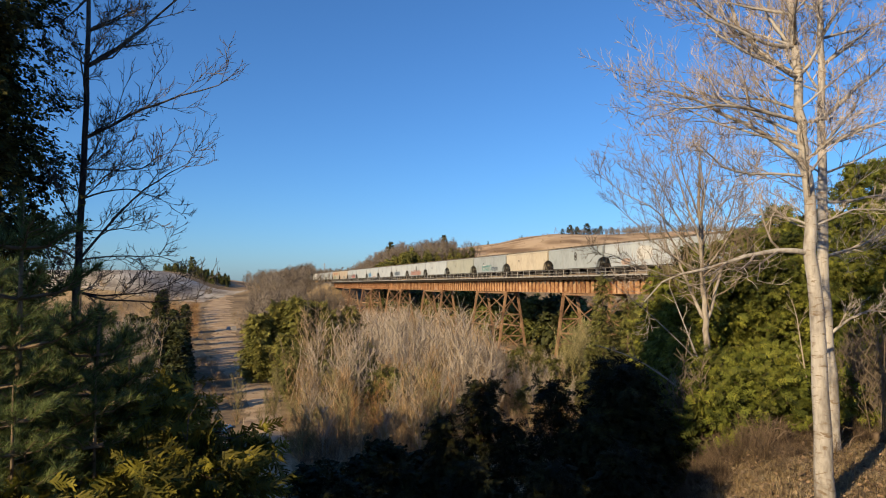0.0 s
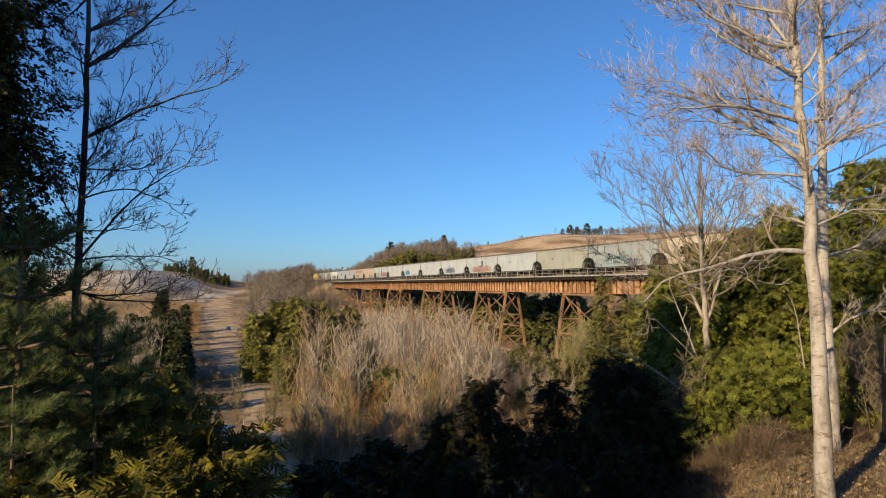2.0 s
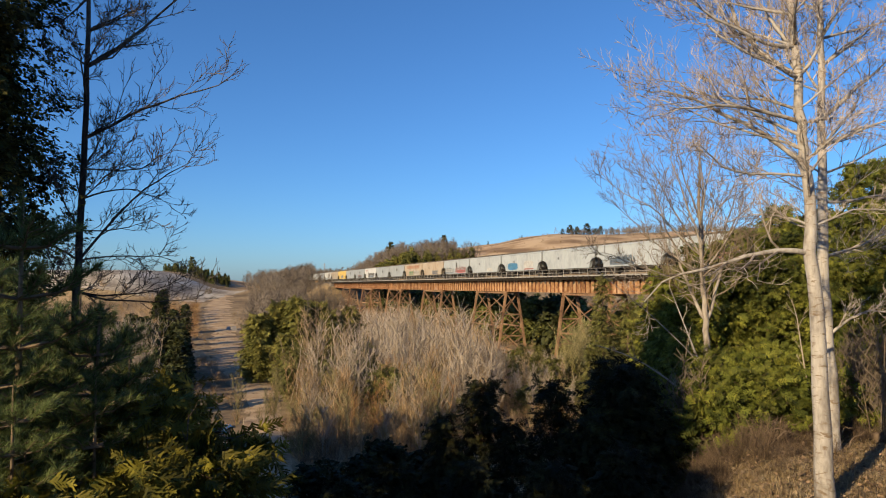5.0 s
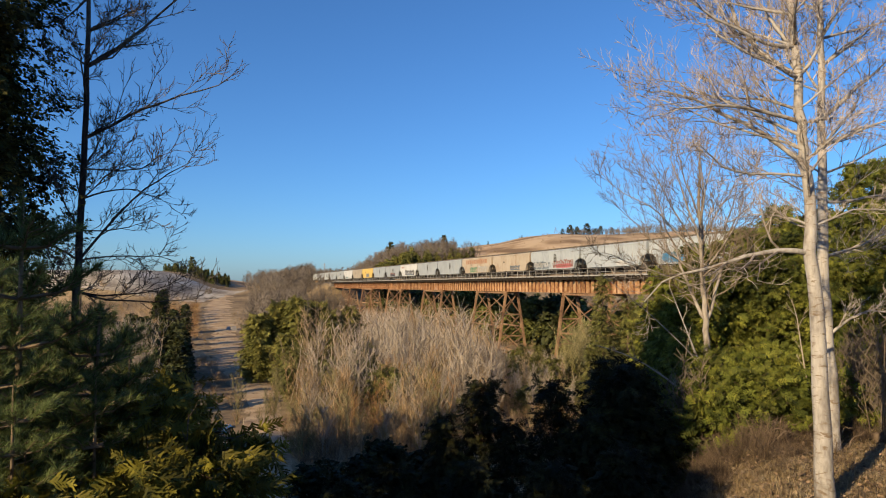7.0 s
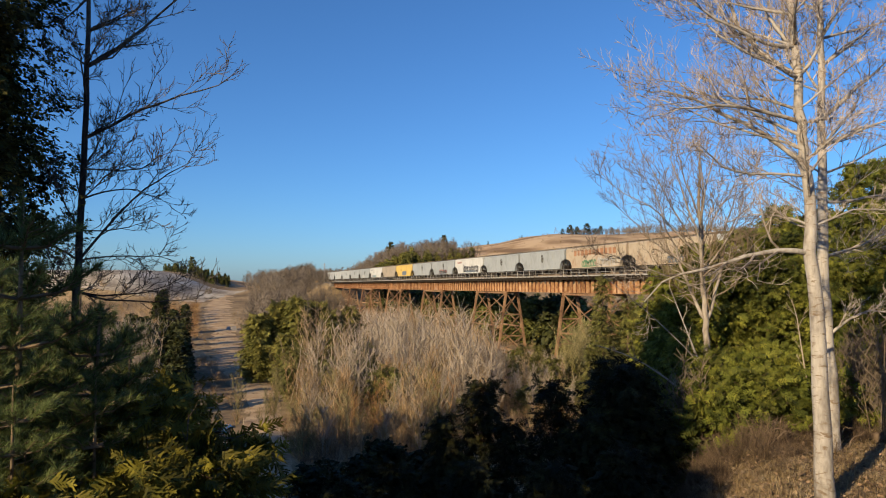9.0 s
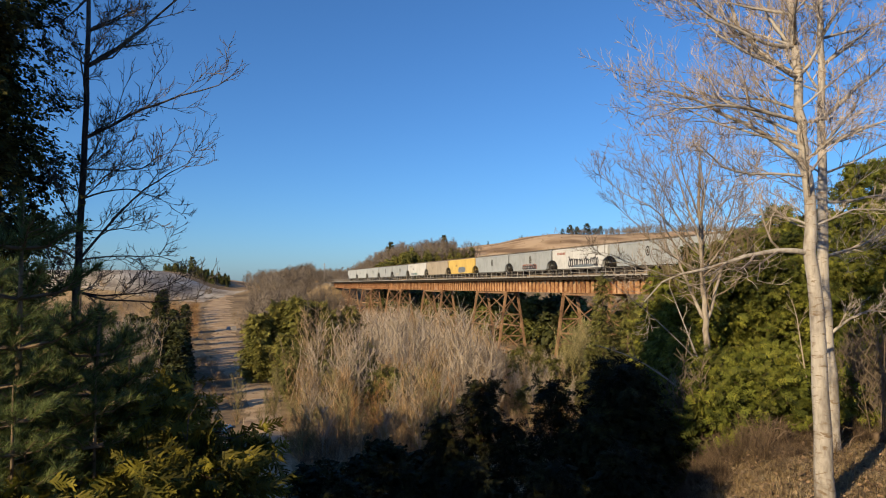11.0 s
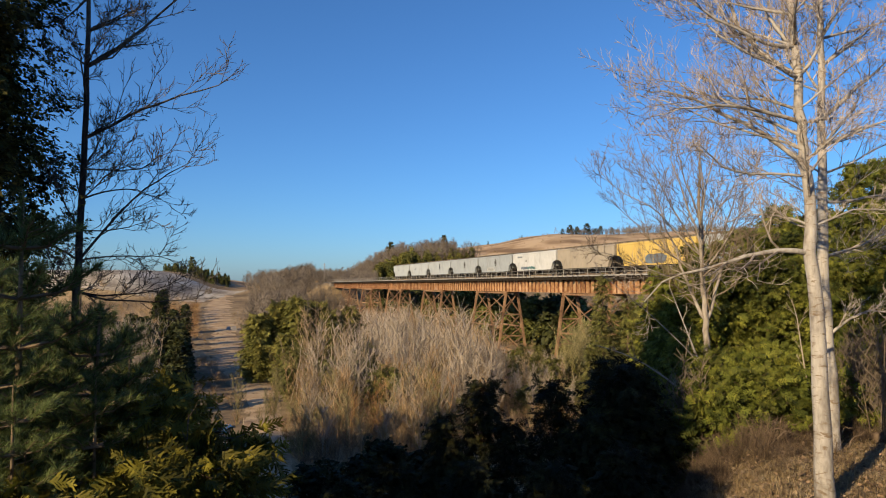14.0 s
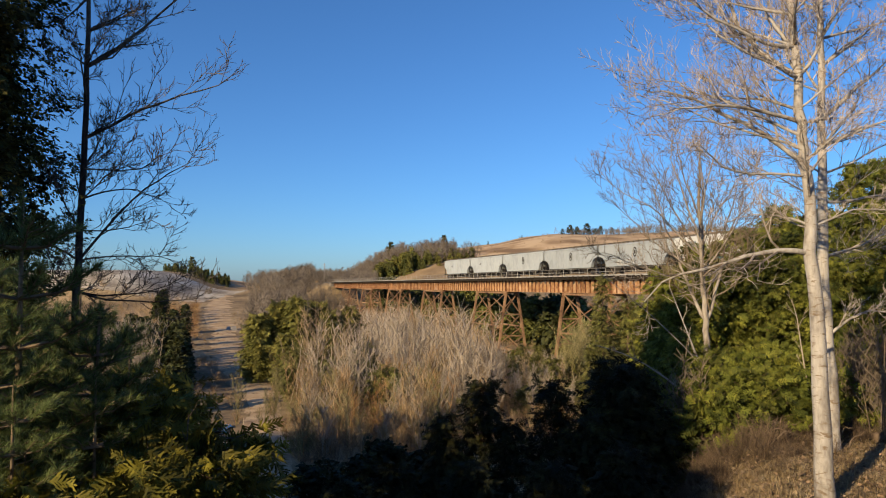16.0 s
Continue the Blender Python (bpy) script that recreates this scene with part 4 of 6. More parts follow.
def build_pine():
    """The young white pine with whorls of long needles."""
    rng = random.Random(5)
    nr = np.random.RandomState(5)
    H = 4.3
    trunk, crown = Geo(), Geo()
    trunk.tube([(0, 0, -0.2), (0.03, 0, H * 0.5), (0.0, 0.02, H)], [0.05, 0.03, 0.012], 7)
    dirs, offs = [], []
    for w in range(10):
        z = H * (0.05 + 0.094 * w)
        reach = 1.35 * (1 - z / H) ** 0.8 + 0.2
        for k in range(7):
            a = 2 * math.pi * k / 7 + w * 0.6 + rng.uniform(-0.2, 0.2)
            out = Vector((math.cos(a), math.sin(a), 0.45))
            end = Vector((0, 0, z)) + out * reach
            mid = Vector((0, 0, z)) + out * reach * 0.5 - Vector((0, 0, 0.08))
            trunk.tube([(0, 0, z), mid, end], [0.016, 0.011, 0.006], 4, cap=False)
            stems = [(Vector((0, 0, z)).lerp(mid, 0.75), end)]
            for j in range(5):
                b = mid.lerp(end, j / 5 - 0.1)
                e = b + (out * 0.5 + Vector((rng.uniform(-1, 1), rng.uniform(-1, 1), 0.25))) * reach * 0.32
                trunk.tube([b, e], [0.007, 0.004], 3, cap=False)
                stems.append((b, e))
            for p, q in stems:
                n = max(4, int((q - p).length / 0.034))
                for i in range(n):
                    offs.append(p.lerp(q, (i + rng.random()) / n))
                    dirs.append((q - p).normalized() + Vector((rng.gauss(0, 0.2), rng.gauss(0, 0.2), 0.25)))
    for i in range(26):
        offs.append((0, 0, H * (0.86 + 0.14 * i / 26)))
        dirs.append((rng.gauss(0, 0.3), rng.gauss(0, 0.3), 1))
    dirs, offs = np.array(dirs), np.array(offs)
    ups = nr.normal(size=(len(dirs), 3))
    crown.scatter(*TUFT, frames_of(dirs, ups, nr.uniform(-3, 3, len(dirs)), nr.uniform(0.085, 0.135, len(dirs))), offs)
    tm, cm = trunk.mesh("trunk"), crown.mesh("crown")
    for x, y, tip, r in ((-3.75, 6.0, 0.82, 0), (-4.9, 6.9, 0.55, 70), (-4.5, 5.6, -0.1, 20), (-3.9, 7.8, -0.25, 130), (-3.3, 7.2, -0.75, 200), (-4.6, 8.6, -0.1, 250), (-5.4, 8.2, 0.4, 310), (-3.5, 5.3, -0.15, 45), (-3.0, 4.8, -0.7, 100), (-3.9, 5.1, 0.15, 160), (-3.2, 6.3, -0.25, 280), (-2.9, 5.7, -0.75, 10)):
        s = (tip - ground_z(x, y)) / H
        tree = empty("pine_sapling", "young white pine with long soft needles", "tree", "young pines")
        tree.matrix_basis = Matrix.Translation((x, y, ground_z(x, y))) @ pose(0, 0, 0, 0, 0, r) @ Matrix.Scale(s, 4)
        part("trunk", tm, M["pine_bark"], tree)
        part("crown", cm, M["pine"], tree)


def limb_tree(name, label, base, stem, stem_r, limbs, bark, twig, seed, twigs=(5, 3), more=0, span=(2.5, 9.0), reach=1.2, thin=0.0045):
    """A bare tree: its stem (points from the base), and main limbs (height, way to the tip, sag, radius)."""
    rng = random.Random(seed)
    tree = empty(name, label, "tree")
    tree.matrix_basis = Matrix.Translation(base)
    stem = [Vector(p) for p in stem]
    fine = []
    for i in range(len(stem) - 1):
        for t in range(5):
            fine.append(stem[i].lerp(stem[i + 1], t / 5))
    fine.append(stem[-1])
    H = stem[-1].z
    radii = [stem_r * (1.12 if i == 0 else 1) * (1 - 0.85 * (max(0, p.z) / H) ** 0.8) for i, p in enumerate(fine)]
    fine = [p + Vector((rng.gauss(0, 0.012), rng.gauss(0, 0.012), 0)) for p in fine]
    part("trunk", Geo().tube(fine, radii, 12), M[bark], tree, smooth=True)
    crown = Geo()
    limbs = list(limbs)
    for k in range(more):
        w, z = rng.uniform(0, 6.283), span[0] + (span[1] - span[0]) * (k + rng.random()) / more
        q = reach * rng.uniform(0.6, 1.25) * (1.15 - 0.5 * k / more)
        limbs.append((z, (math.cos(w) * q, math.sin(w) * q * 0.8, q * rng.uniform(0.15, 0.8)), rng.uniform(-0.1, 0.1), rng.uniform(0.012, 0.022)))
    for z, tip, sag, r in limbs:
        i = min(range(len(fine)), key=lambda k: abs(fine[k].z - z))
        a = fine[i]
        tip = Vector(tip)
        n = 9
        pts = []
        wob = Vector((rng.gauss(0, 0.05), rng.gauss(0, 0.05), rng.gauss(0, 0.04))) * tip.length
        for k in range(n + 1):
            t = k / n
            pts.append(a + tip * t + Vector((0, 0, sag * 4 * t * (1 - t))) + wob * math.sin(t * 5.0) * t + Vector((rng.gauss(0, 0.012), rng.gauss(0, 0.012), rng.gauss(0, 0.012))) * tip.length * t)
        rad = [r * (1 - 0.8 * k / n) for k in range(n + 1)]
        part("limb", Geo().tube(pts, rad, 7, cap=False), M[bark], tree, smooth=True)
        shoots(crown, pts, rad, max(0.7, tip.length * 0.6), rng, twigs[1], 0.6, 0.2, twigs[0], 0.8, 0.62, 0.12, thin=thin)
    part("crown", crown, M[twig], tree)
    return tree


def build_bare_trees():
    # two-stemmed pale poplar on the right bank
    x, y = 5.05, 9.0
    z = ground_z(x, y) - 0.1
    limbs = [(5.63, (-1.09, 0.5, 1.9), -0.25, 0.046), (4.51, (-2.0, 0.6, 1.1), 0.27, 0.036), (5.09, (-2.24, -0.4, 0.03), 0.16, 0.03), (5.51, (-1.32, 0.3, 0.16), 0.13, 0.022), (5.99, (-1.79, -0.6, 0.65), -0.22, 0.034),
             (4.31, (-2.04, -0.3, 0.2), 0.03, 0.022), (3.41, (-2.16, -0.2, -0.67), 0.26, 0.042), (3.83, (-0.94, 0.4, 0.04), 0.18, 0.02), (6.39, (-0.39, 0.4, 1.13), -0.17, 0.034), (5.85, (0.28, -0.4, 1.06), -0.14, 0.03),
             (6.71, (-1.14, 0.3, 0.41), -0.02, 0.024), (5.62, (0.16, 0.9, 1.37), -0.07, 0.02), (4.55, (0.35, -0.7, 0.48), 0, 0.022), (3.64, (-0.41, 0.8, 0.8), -0.21, 0.018), (5.31, (-0.91, 1.0, 0.99), -0.08, 0.02),
             (5.0, (-2.1, 0.3, 1.0), 0.05, 0.022), (5.6, (-1.9, -0.3, 0.85), 0, 0.022), (4.75, (-2.2, 0.5, 0.75), 0.1, 0.02), (6.2, (-1.6, 0.4, 0.8), 0, 0.02), (6.9, (-0.8, 0.4, 1.1), 0.0, 0.03), (7.6, (0.6, 0.4, 1.0), 0.0, 0.025), (8.2, (-0.5, 0.2, 1.0), 0, 0.02)]
    limb_tree("poplar_tree", "tall bare poplar with pale cream bark", (x, y, z), [(-0.05, 0, -0.1), (-0.11, 0, 2.7), (-0.18, 0, 4.4), (-0.27, 0, 5.3), (-0.34, 0.1, 7.5), (-0.34, 0.1, 9.5)], 0.128, limbs, "poplar", "shoot", 31, (10, 3), more=18, span=(3.6, 9.0), reach=1.4)
    x2, y2 = 6.84, 12.0
    limbs = [(6.84, (1.0, -0.5, 0.79), -0.0, 0.034), (6.03, (1.8, 0.4, 1.65), -0.11, 0.038), (5.28, (1.2, -0.6, 0.51), 0.01, 0.04), (4.37, (1.91, 0.5, 0.51), -0.17, 0.032), (7.55, (1.76, 0.4, 0.51), 0.02, 0.03),
             (4.76, (2.17, 0.8, 1.09), -0.07, 0.024), (2.25, (0.85, -0.6, 0.46), 0.2, 0.03), (3.5, (1.94, 0.6, 0.66), -0.06, 0.03), (5.57, (1.65, 0.9, 1.85), -0.08, 0.026), (6.39, (-0.62, 0.5, 1.54), -0.07, 0.024),
             (7.21, (0.9, 0, 1.56), -0.05, 0.03), (7.84, (-0.93, 0.3, 1.19), -0.11, 0.026), (3.85, (-0.67, 0.6, 0.78), 0.04, 0.02), (5.06, (-0.9, 0.7, 0.44), 0.15, 0.018), (9.0, (0.9, 0.4, 1.3), 0, 0.03),
             (9.9, (-0.6, 0.4, 1.0), 0, 0.025)]
    limb_tree("poplar_tree", "tall bare poplar with pale cream bark", (x2, y2, ground_z(x2, y2) - 0.1), [(0, 0, -0.1), (-0.065, 0, 1.48), (-0.13, 0, 3.03), (-0.065, 0, 5.49), (-0.026, 0, 7.94), (0, 0.1, 11.4)], 0.135, limbs, "poplar", "shoot", 32, (10, 3), more=18, span=(3.4, 10.6), reach=1.7)
    # many-stemmed small tree among the cedars
    x, y = 6.2, 16.0
    limbs = [(2.24, (-0.92, 0.4, 3.26), -0.5, 0.05), (2.37, (0.87, 0.3, 3.53), -0.6, 0.05), (2.9, (-0.51, -0.4, 3.67), -0.6, 0.042), (2.9, (0.23, 0.5, 3.73), -0.5, 0.036), (3.4, (-2.24, 0.3, 1.86), -0.15, 0.024),
             (3.9, (-2.37, -0.4, 2.34), -0.2, 0.026), (3.3, (1.44, 0.2, 2.18), -0.1, 0.026), (3.97, (-1.38, 0.5, 2.95), -0.1, 0.026), (4.5, (0.38, -0.5, 2.38), 0, 0.026), (4.77, (-0.6, 0.5, 2.36), 0.22, 0.022),
             (4.23, (1.45, 0.4, 2.38), -0.22, 0.024), (3.2, (-2.43, -0.3, 0.91), 0, 0.02), (3.3, (1.8, 0.3, 0.96), -0.07, 0.02)]
    limb_tree("ash_tree", "small bare tree with several diverging stems", (x, y, ground_z(x, y) - 0.2), [(0, 0, -0.3), (-0.04, 0, 0.9), (0, 0, 1.8), (-0.08, 0, 3.0), (-0.1, 0.1, 5.0), (-0.05, 0.1, 6.6)], 0.105, limbs, "ash_bark", "brown_twig", 33, (11, 3), thin=0.006)
    # tree in the shade, whose darkness is put into its bark colour
    x, y = -5.95, 11.0
    g0 = ground_z(x, y)
    e = -g0
    limbs = [(e + z - 2.95, tip, sag, r) for z, tip, sag, r in (
        (6.37, (1.52, 0.3, 1.63), -0.22, 0.04), (5.45, (2.35, -0.2, 1.08), -0.05, 0.03), (3.64, (1.75, 0.3, 1.76), 0.19, 0.024), (4.72, (1.77, -0.3, 0.12), -0.05, 0.016), (5.68, (0.8, 0.5, 0.76), -0.08, 0.014),
        (5.22, (1.11, -0.4, 0.37), 0.05, 0.012), (4.61, (1.45, 0.3, -0.1), 0.21, 0.016), (3.96, (1.36, -0.3, 0.15), -0.09, 0.014), (3.32, (1.68, 0.3, -0.09), 0.14, 0.016), (3.05, (2.26, -0.2, 0.04), -0.2, 0.02),
        (2.5, (1.8, 0.3, 0.36), -0.23, 0.018), (7.53, (0.65, 0.3, 0.52), -0.05, 0.026), (7.67, (-0.43, -0.2, -0.52), -0.11, 0.022), (7.15, (0.93, -0.4, 0.03), 0.1, 0.014), (5.82, (-0.67, 0.3, 0.17), -0.14, 0.014),
        (6.58, (0.64, 0.4, 0.57), 0.07, 0.014), (4.98, (0.42, 0.6, 0.65), -0.08, 0.012), (4.24, (1.04, -0.5, 0.74), -0.04, 0.014))]
    limb_tree("bare_tree", "slender bare tree with bark darkened for the shade", (x, y, g0 - 0.1), [(0, 0, -0.1), (0.02, 0, e), (0.08, 0, e + 2.5), (0.1, 0, e + 5.5), (0.1, 0.1, e + 8)], 0.105, limbs, "shaded_bark", "shaded_bark", 34, (9, 3), more=20, span=(e - 0.6, e + 6.5), reach=1.2, thin=0.0065)


def sapling_mesh(seed, height, stems, spread, twig_r=0.022, depth=2, forks=6):
    rng = random.Random(seed)
    trunk, crown = Geo(), Geo()
    for k in range(stems):
        a = rng.uniform(0, 6.28)
        way = Vector((math.cos(a) * spread, math.sin(a) * spread, 1))
        h = height * rng.uniform(0.7, 1.05)
        start = Vector((rng.gauss(0, 0.25), rng.gauss(0, 0.25), -0.3))
        pts, radii, d = [start], [0.008 * h + 0.010], way.normalized()
        n = 6
        for i in range(n):
            d = (d + Vector((rng.gauss(0, 0.09), rng.gauss(0, 0.09), 0.06))).normalized()
            pts.append(pts[-1] + d * h / n)
            radii.append((0.008 * h + 0.010) * (1 - 0.8 * (i + 1) / n))
        trunk.tube(pts, radii, 4, cap=False)
        shoots(crown, pts, [max(r, twig_r * 1.3) for r in radii], h * 0.42, rng, depth, 0.3, 0.35, forks, 0.6, 0.55, 0.2)
    return trunk.mesh("trunk"), crown.mesh("twigs")


def brush_template(seed, stalks=30, shoots_each=3):
    """A leafless bush, unit height: tapered stalks and side shoots as thin three-cornered spikes."""
    r = random.Random(seed)
    v, f = [], []

    def spike(p, q, w):
        d = (q - p).normalized()
        s = d.cross(Vector((r.uniform(-1, 1), r.uniform(-1, 1), 0.2))).normalized() * w
        b = len(v)
        m = p.lerp(q, 0.5) + Vector((r.gauss(0, 0.02), r.gauss(0, 0.02), 0))
        v.extend([p - s, p + s, m + s * 0.8, m - s * 0.8, q])
        f.extend([(b, b + 1, b + 2, b + 3), (b + 3, b + 2, b + 4)])

    for k in range(stalks):
        a, sp = r.uniform(0, 6.28), abs(r.gauss(0, 0.33))
        out = Vector((math.cos(a), math.sin(a), 0))
        p = out * r.uniform(0, 0.12) + Vector((0, 0, -0.05))
        h = r.uniform(0.35, 1.05) * (1 - 0.3 * sp)
        m = p + out * sp * 0.35 + Vector((0, 0, h * 0.5))
        q = p + out * sp + Vector((r.gauss(0, 0.05), r.gauss(0, 0.05), h))
        spike(p, m, 0.0065)
        spike(m, q, 0.005)
        for i in range(shoots_each):
            c = m.lerp(q, r.uniform(-0.3, 0.9))
            spike(c, c + Vector((r.uniform(-0.2, 0.2), r.uniform(-0.2, 0.2), r.uniform(0.06, 0.26))), 0.0032)
    return [tuple(p) for p in v], f


def tree_template(seed, limbs=20):
    """A far bare tree, unit height: a stem, limbs that rise from it, and twigs."""
    r = random.Random(seed)
    v, f = [], []

    def spike(p, q, w):
        d = (q - p).normalized()
        s = d.cross(Vector((r.uniform(-1, 1), r.uniform(-1, 1), 0.2))).normalized() * w
        b = len(v)
        v.extend([p - s, p + s, q])
        f.append((b, b + 1, b + 2))

    spike(Vector((0, 0, -0.05)), Vector((0.01, 0, 0.95)), 0.016)
    spike(Vector((0, 0, -0.05)), Vector((0.01, 0, 0.95)), 0.016)
    for k in range(limbs):
        t = 0.2 + 0.65 * (k + r.random()) / limbs
        a = r.uniform(0, 6.28)
        p = Vector((0, 0, t))
        q = p + Vector((math.cos(a), math.sin(a), r.uniform(0.6, 1.5))) * (0.30 * (1.1 - t) + 0.05)
        spike(p, q, 0.010)
        for i in range(5):
            c = p.lerp(q, r.uniform(0.3, 1))
            spike(c, c + Vector((r.uniform(-0.13, 0.13), r.uniform(-0.13, 0.13), r.uniform(0.05, 0.18))), 0.006)
    return [tuple(p) for p in v], f


def coppice_template(seed, stems=3, limbs=9):
    """A small bare tree of the thicket, unit height: a few stems, rising limbs, fine twigs."""
    r = random.Random(seed)
    v, f = [], []

    def spike(p, q, w, tip=0.25):
        d = (q - p).normalized()
        s = d.cross(Vector((r.uniform(-1, 1), r.uniform(-1, 1), 0.2))).normalized() * w
        b = len(v)
        v.extend([p - s, p + s, q + s * tip, q - s * tip])
        f.append((b, b + 1, b + 2, b + 3))

    for k in range(stems):
        a, sp = r.uniform(0, 6.28), r.uniform(0.02, 0.22)
        p = Vector((r.gauss(0, 0.03), r.gauss(0, 0.03), -0.04))
        h = r.uniform(0.7, 1.0)
        bend = Vector((r.gauss(0, 0.03), r.gauss(0, 0.03), 0))
        q = p + Vector((math.cos(a) * sp, math.sin(a) * sp, h))
        m = p.lerp(q, 0.5) + bend
        for w in (0, 1):
            spike(p, m, 0.0052, 0.7)
            spike(m, q, 0.0040, 0.35)
        for j in range(limbs):
            t = 0.18 + 0.75 * (j + r.random()) / limbs
            c = p.lerp(m, t * 2) if t < 0.5 else m.lerp(q, t * 2 - 1)
            a2 = r.uniform(0, 6.28)
            L = (0.34 * (1.05 - t) + 0.06) * r.uniform(0.7, 1.2)
            e = c + Vector((math.cos(a2) * 0.6, math.sin(a2) * 0.6, r.uniform(0.7, 1.2))) * L
            spike(c, e, 0.0031, 0.5)
            for i in range(6):
                g = c.lerp(e, r.uniform(0.2, 1))
                spike(g, g + Vector((r.uniform(-0.6, 0.6), r.uniform(-0.6, 0.6), r.uniform(0.2, 1.1))) * 0.13, 0.0028, 0.5)
    return [tuple(p) for p in v], f


COPPICE = [coppice_template(90 + i, 2 + i, 10 - i) for i in range(3)]
FAR_TREES = [tree_template(80 + i) for i in range(3)]
BRUSH = [brush_template(60 + i) for i in range(3)]


def kept_low(x, y):
    """Growth is cut back towards the bridge and under it."""
    p = (x - ORIGIN.x) * ACROSS.x + y * ACROSS.y
    return min(1, max(0.5, 1.25 - 8 * x / y)) * min(1, max(0.42, 0.36 + p / 50))


def brush_patch(name, label, spots, mat, heights, seed, aspect=1.0, shapes=None, lower=False):
    nr = np.random.RandomState(seed)
    g = Geo()
    a, s = nr.uniform(0, 6.28, len(spots)), heights[0] + (heights[1] - heights[0]) * nr.uniform(0, 1, len(spots)) ** 1.5
    if lower:
        s = s * np.array([kept_low(x, y) for x, y in spots])
    mats = np.zeros((len(spots), 3, 3))
    c, k = np.cos(a) * s * aspect, np.sin(a) * s * aspect
    mats[:, 0, 0], mats[:, 0, 1], mats[:, 1, 0], mats[:, 1, 1], mats[:, 2, 2] = c, -k, k, c, s
    offs = np.array([(x, y, ground_z(x, y)) for x, y in spots])
    for i, (tv, tf) in enumerate(shapes or BRUSH):
        g.scatter(tv, tf, mats[i::3], offs[i::3])
    return tagged(part(name, g, mat), label, "brush", kind="stuff")


def build_thicket():
    rng = random.Random(77)
    kinds = [sapling_mesh(100 + i, h, s, sp, depth=2, forks=8) for i, (h, s, sp) in enumerate(((7.5, 2, 0.15), (6.5, 3, 0.22), (9.0, 1, 0.05), (5.5, 4, 0.25), (8.0, 2, 0.12)))]
    n = 0
    while n < 200:
        y = rng.uniform(62, 150)
        u = rng.uniform(-0.225, 0.20)
        if n > 165:
            y, u = rng.uniform(85, 128), rng.uniform(-0.11, 0.06)
        x = u * y
        if ground_z(x, y) > -7:
            continue
        t, c = kinds[n % 5]
        s = rng.uniform(0.6, 1.15) * (0.75 if y < 60 else 1.0) * (1.3 if n > 165 else 1) * kept_low(x, y)
        tree = empty("sapling", "bare greyish tan sapling in the valley thicket", "tree", "saplings of the thicket")
        tree.matrix_basis = Matrix.Translation((x, y, ground_z(x, y))) @ pose(0, 0, 0, 0, 0, rng.uniform(0, 360)) @ Matrix.Scale(s, 4)
        part("trunk", t, M["sapling_bark"], tree)
        part("crown", c, M["poplar_twig"] if n > 165 else M["grey_twig"] if n % 3 else M["tan_twig"], tree)
        n += 1
    fields = {"tan_twig": [], "grey_twig": [], "rust_twig": [], "olive_twig": [], "poplar_twig": []}
    tall = {"tan_twig": (2.5, 6.5), "grey_twig": (3.5, 10.5), "rust_twig": (1.5, 3.5), "olive_twig": (1.8, 4.5), "poplar_twig": (4.5, 10.5)}
    # clumps with gaps between them
    for c in range(100):
        y = rng.uniform(54, 165)
        u = rng.uniform(-0.215, 0.23)
        key = rng.choice(("tan_twig", "tan_twig", "grey_twig", "grey_twig", "rust_twig", "olive_twig", "poplar_twig"))
        if u < -0.17 or u > 0.16:
            key = rng.choice(("olive_twig", "olive_twig", "tan_twig", "rust_twig"))
        if y > 80 and abs(u + 0.02) < 0.07:
            key = rng.choice(("grey_twig", "poplar_twig", "grey_twig"))
        for i in range(rng.randint(5, 12)):
            x, v = u * y + rng.gauss(0, 2.0), y + rng.gauss(0, 2.0)
            if ground_z(x, v) < -5 and v > 42:
                fields[key].append((x, v))
    for c in range(46):
        y, u = rng.uniform(52, 118), rng.uniform(0.0, 0.18)
        key = rng.choice(("tan_twig", "tan_twig", "rust_twig", "olive_twig", "poplar_twig"))
        for i in range(rng.randint(5, 9)):
            x, v = u * y + rng.gauss(0, 2.0), y + rng.gauss(0, 2.0)
            if ground_z(x, v) < -5:
                fields[key].append((x, v))
    for k, (key, words) in enumerate((("tan_twig", "tan"), ("grey_twig", "pale grey"), ("rust_twig", "rusty brown"), ("olive_twig", "olive"), ("poplar_twig", "whitish"))):
        brush_patch("coppice", words + " leafless young trees crowding the valley floor", fields[key], M[key], tall[key], k + 1, 1.0, COPPICE, True)
    spots = []
    while len(spots) < 620:
        y = rng.uniform(44, 120)
        x = rng.uniform(-0.232, 0.235) * y
        if ground_z(x, y) < -5:
            spots.append((x, y))
    brush_patch("brush", "low rusty brown brush under the young trees", spots[:300], M["rust_twig"], (0.8, 2.0), 12)
    brush_patch("brush", "low olive brush under the young trees", spots[300:], M["olive_twig"], (0.8, 2.2), 13)
    low = []
    while len(low) < 330:
        y = rng.uniform(43, 78)
        low.append((rng.uniform(-0.225, 0.14) * y, y))
    brush_patch("brush", "low tan weeds and brush at the edge of the thicket", low, M["tan_twig"], (0.6, 1.7), 18, 1.3)
    low = []
    while len(low) < 46:
        y = rng.uniform(78, 104)
        low.append((rng.uniform(0.175, 0.25) * y, y))
    brush_patch("coppice", "olive-yellow shrubs before the near tower", low, M["olive_twig"], (4.0, 8.0), 19, 1.1, COPPICE)
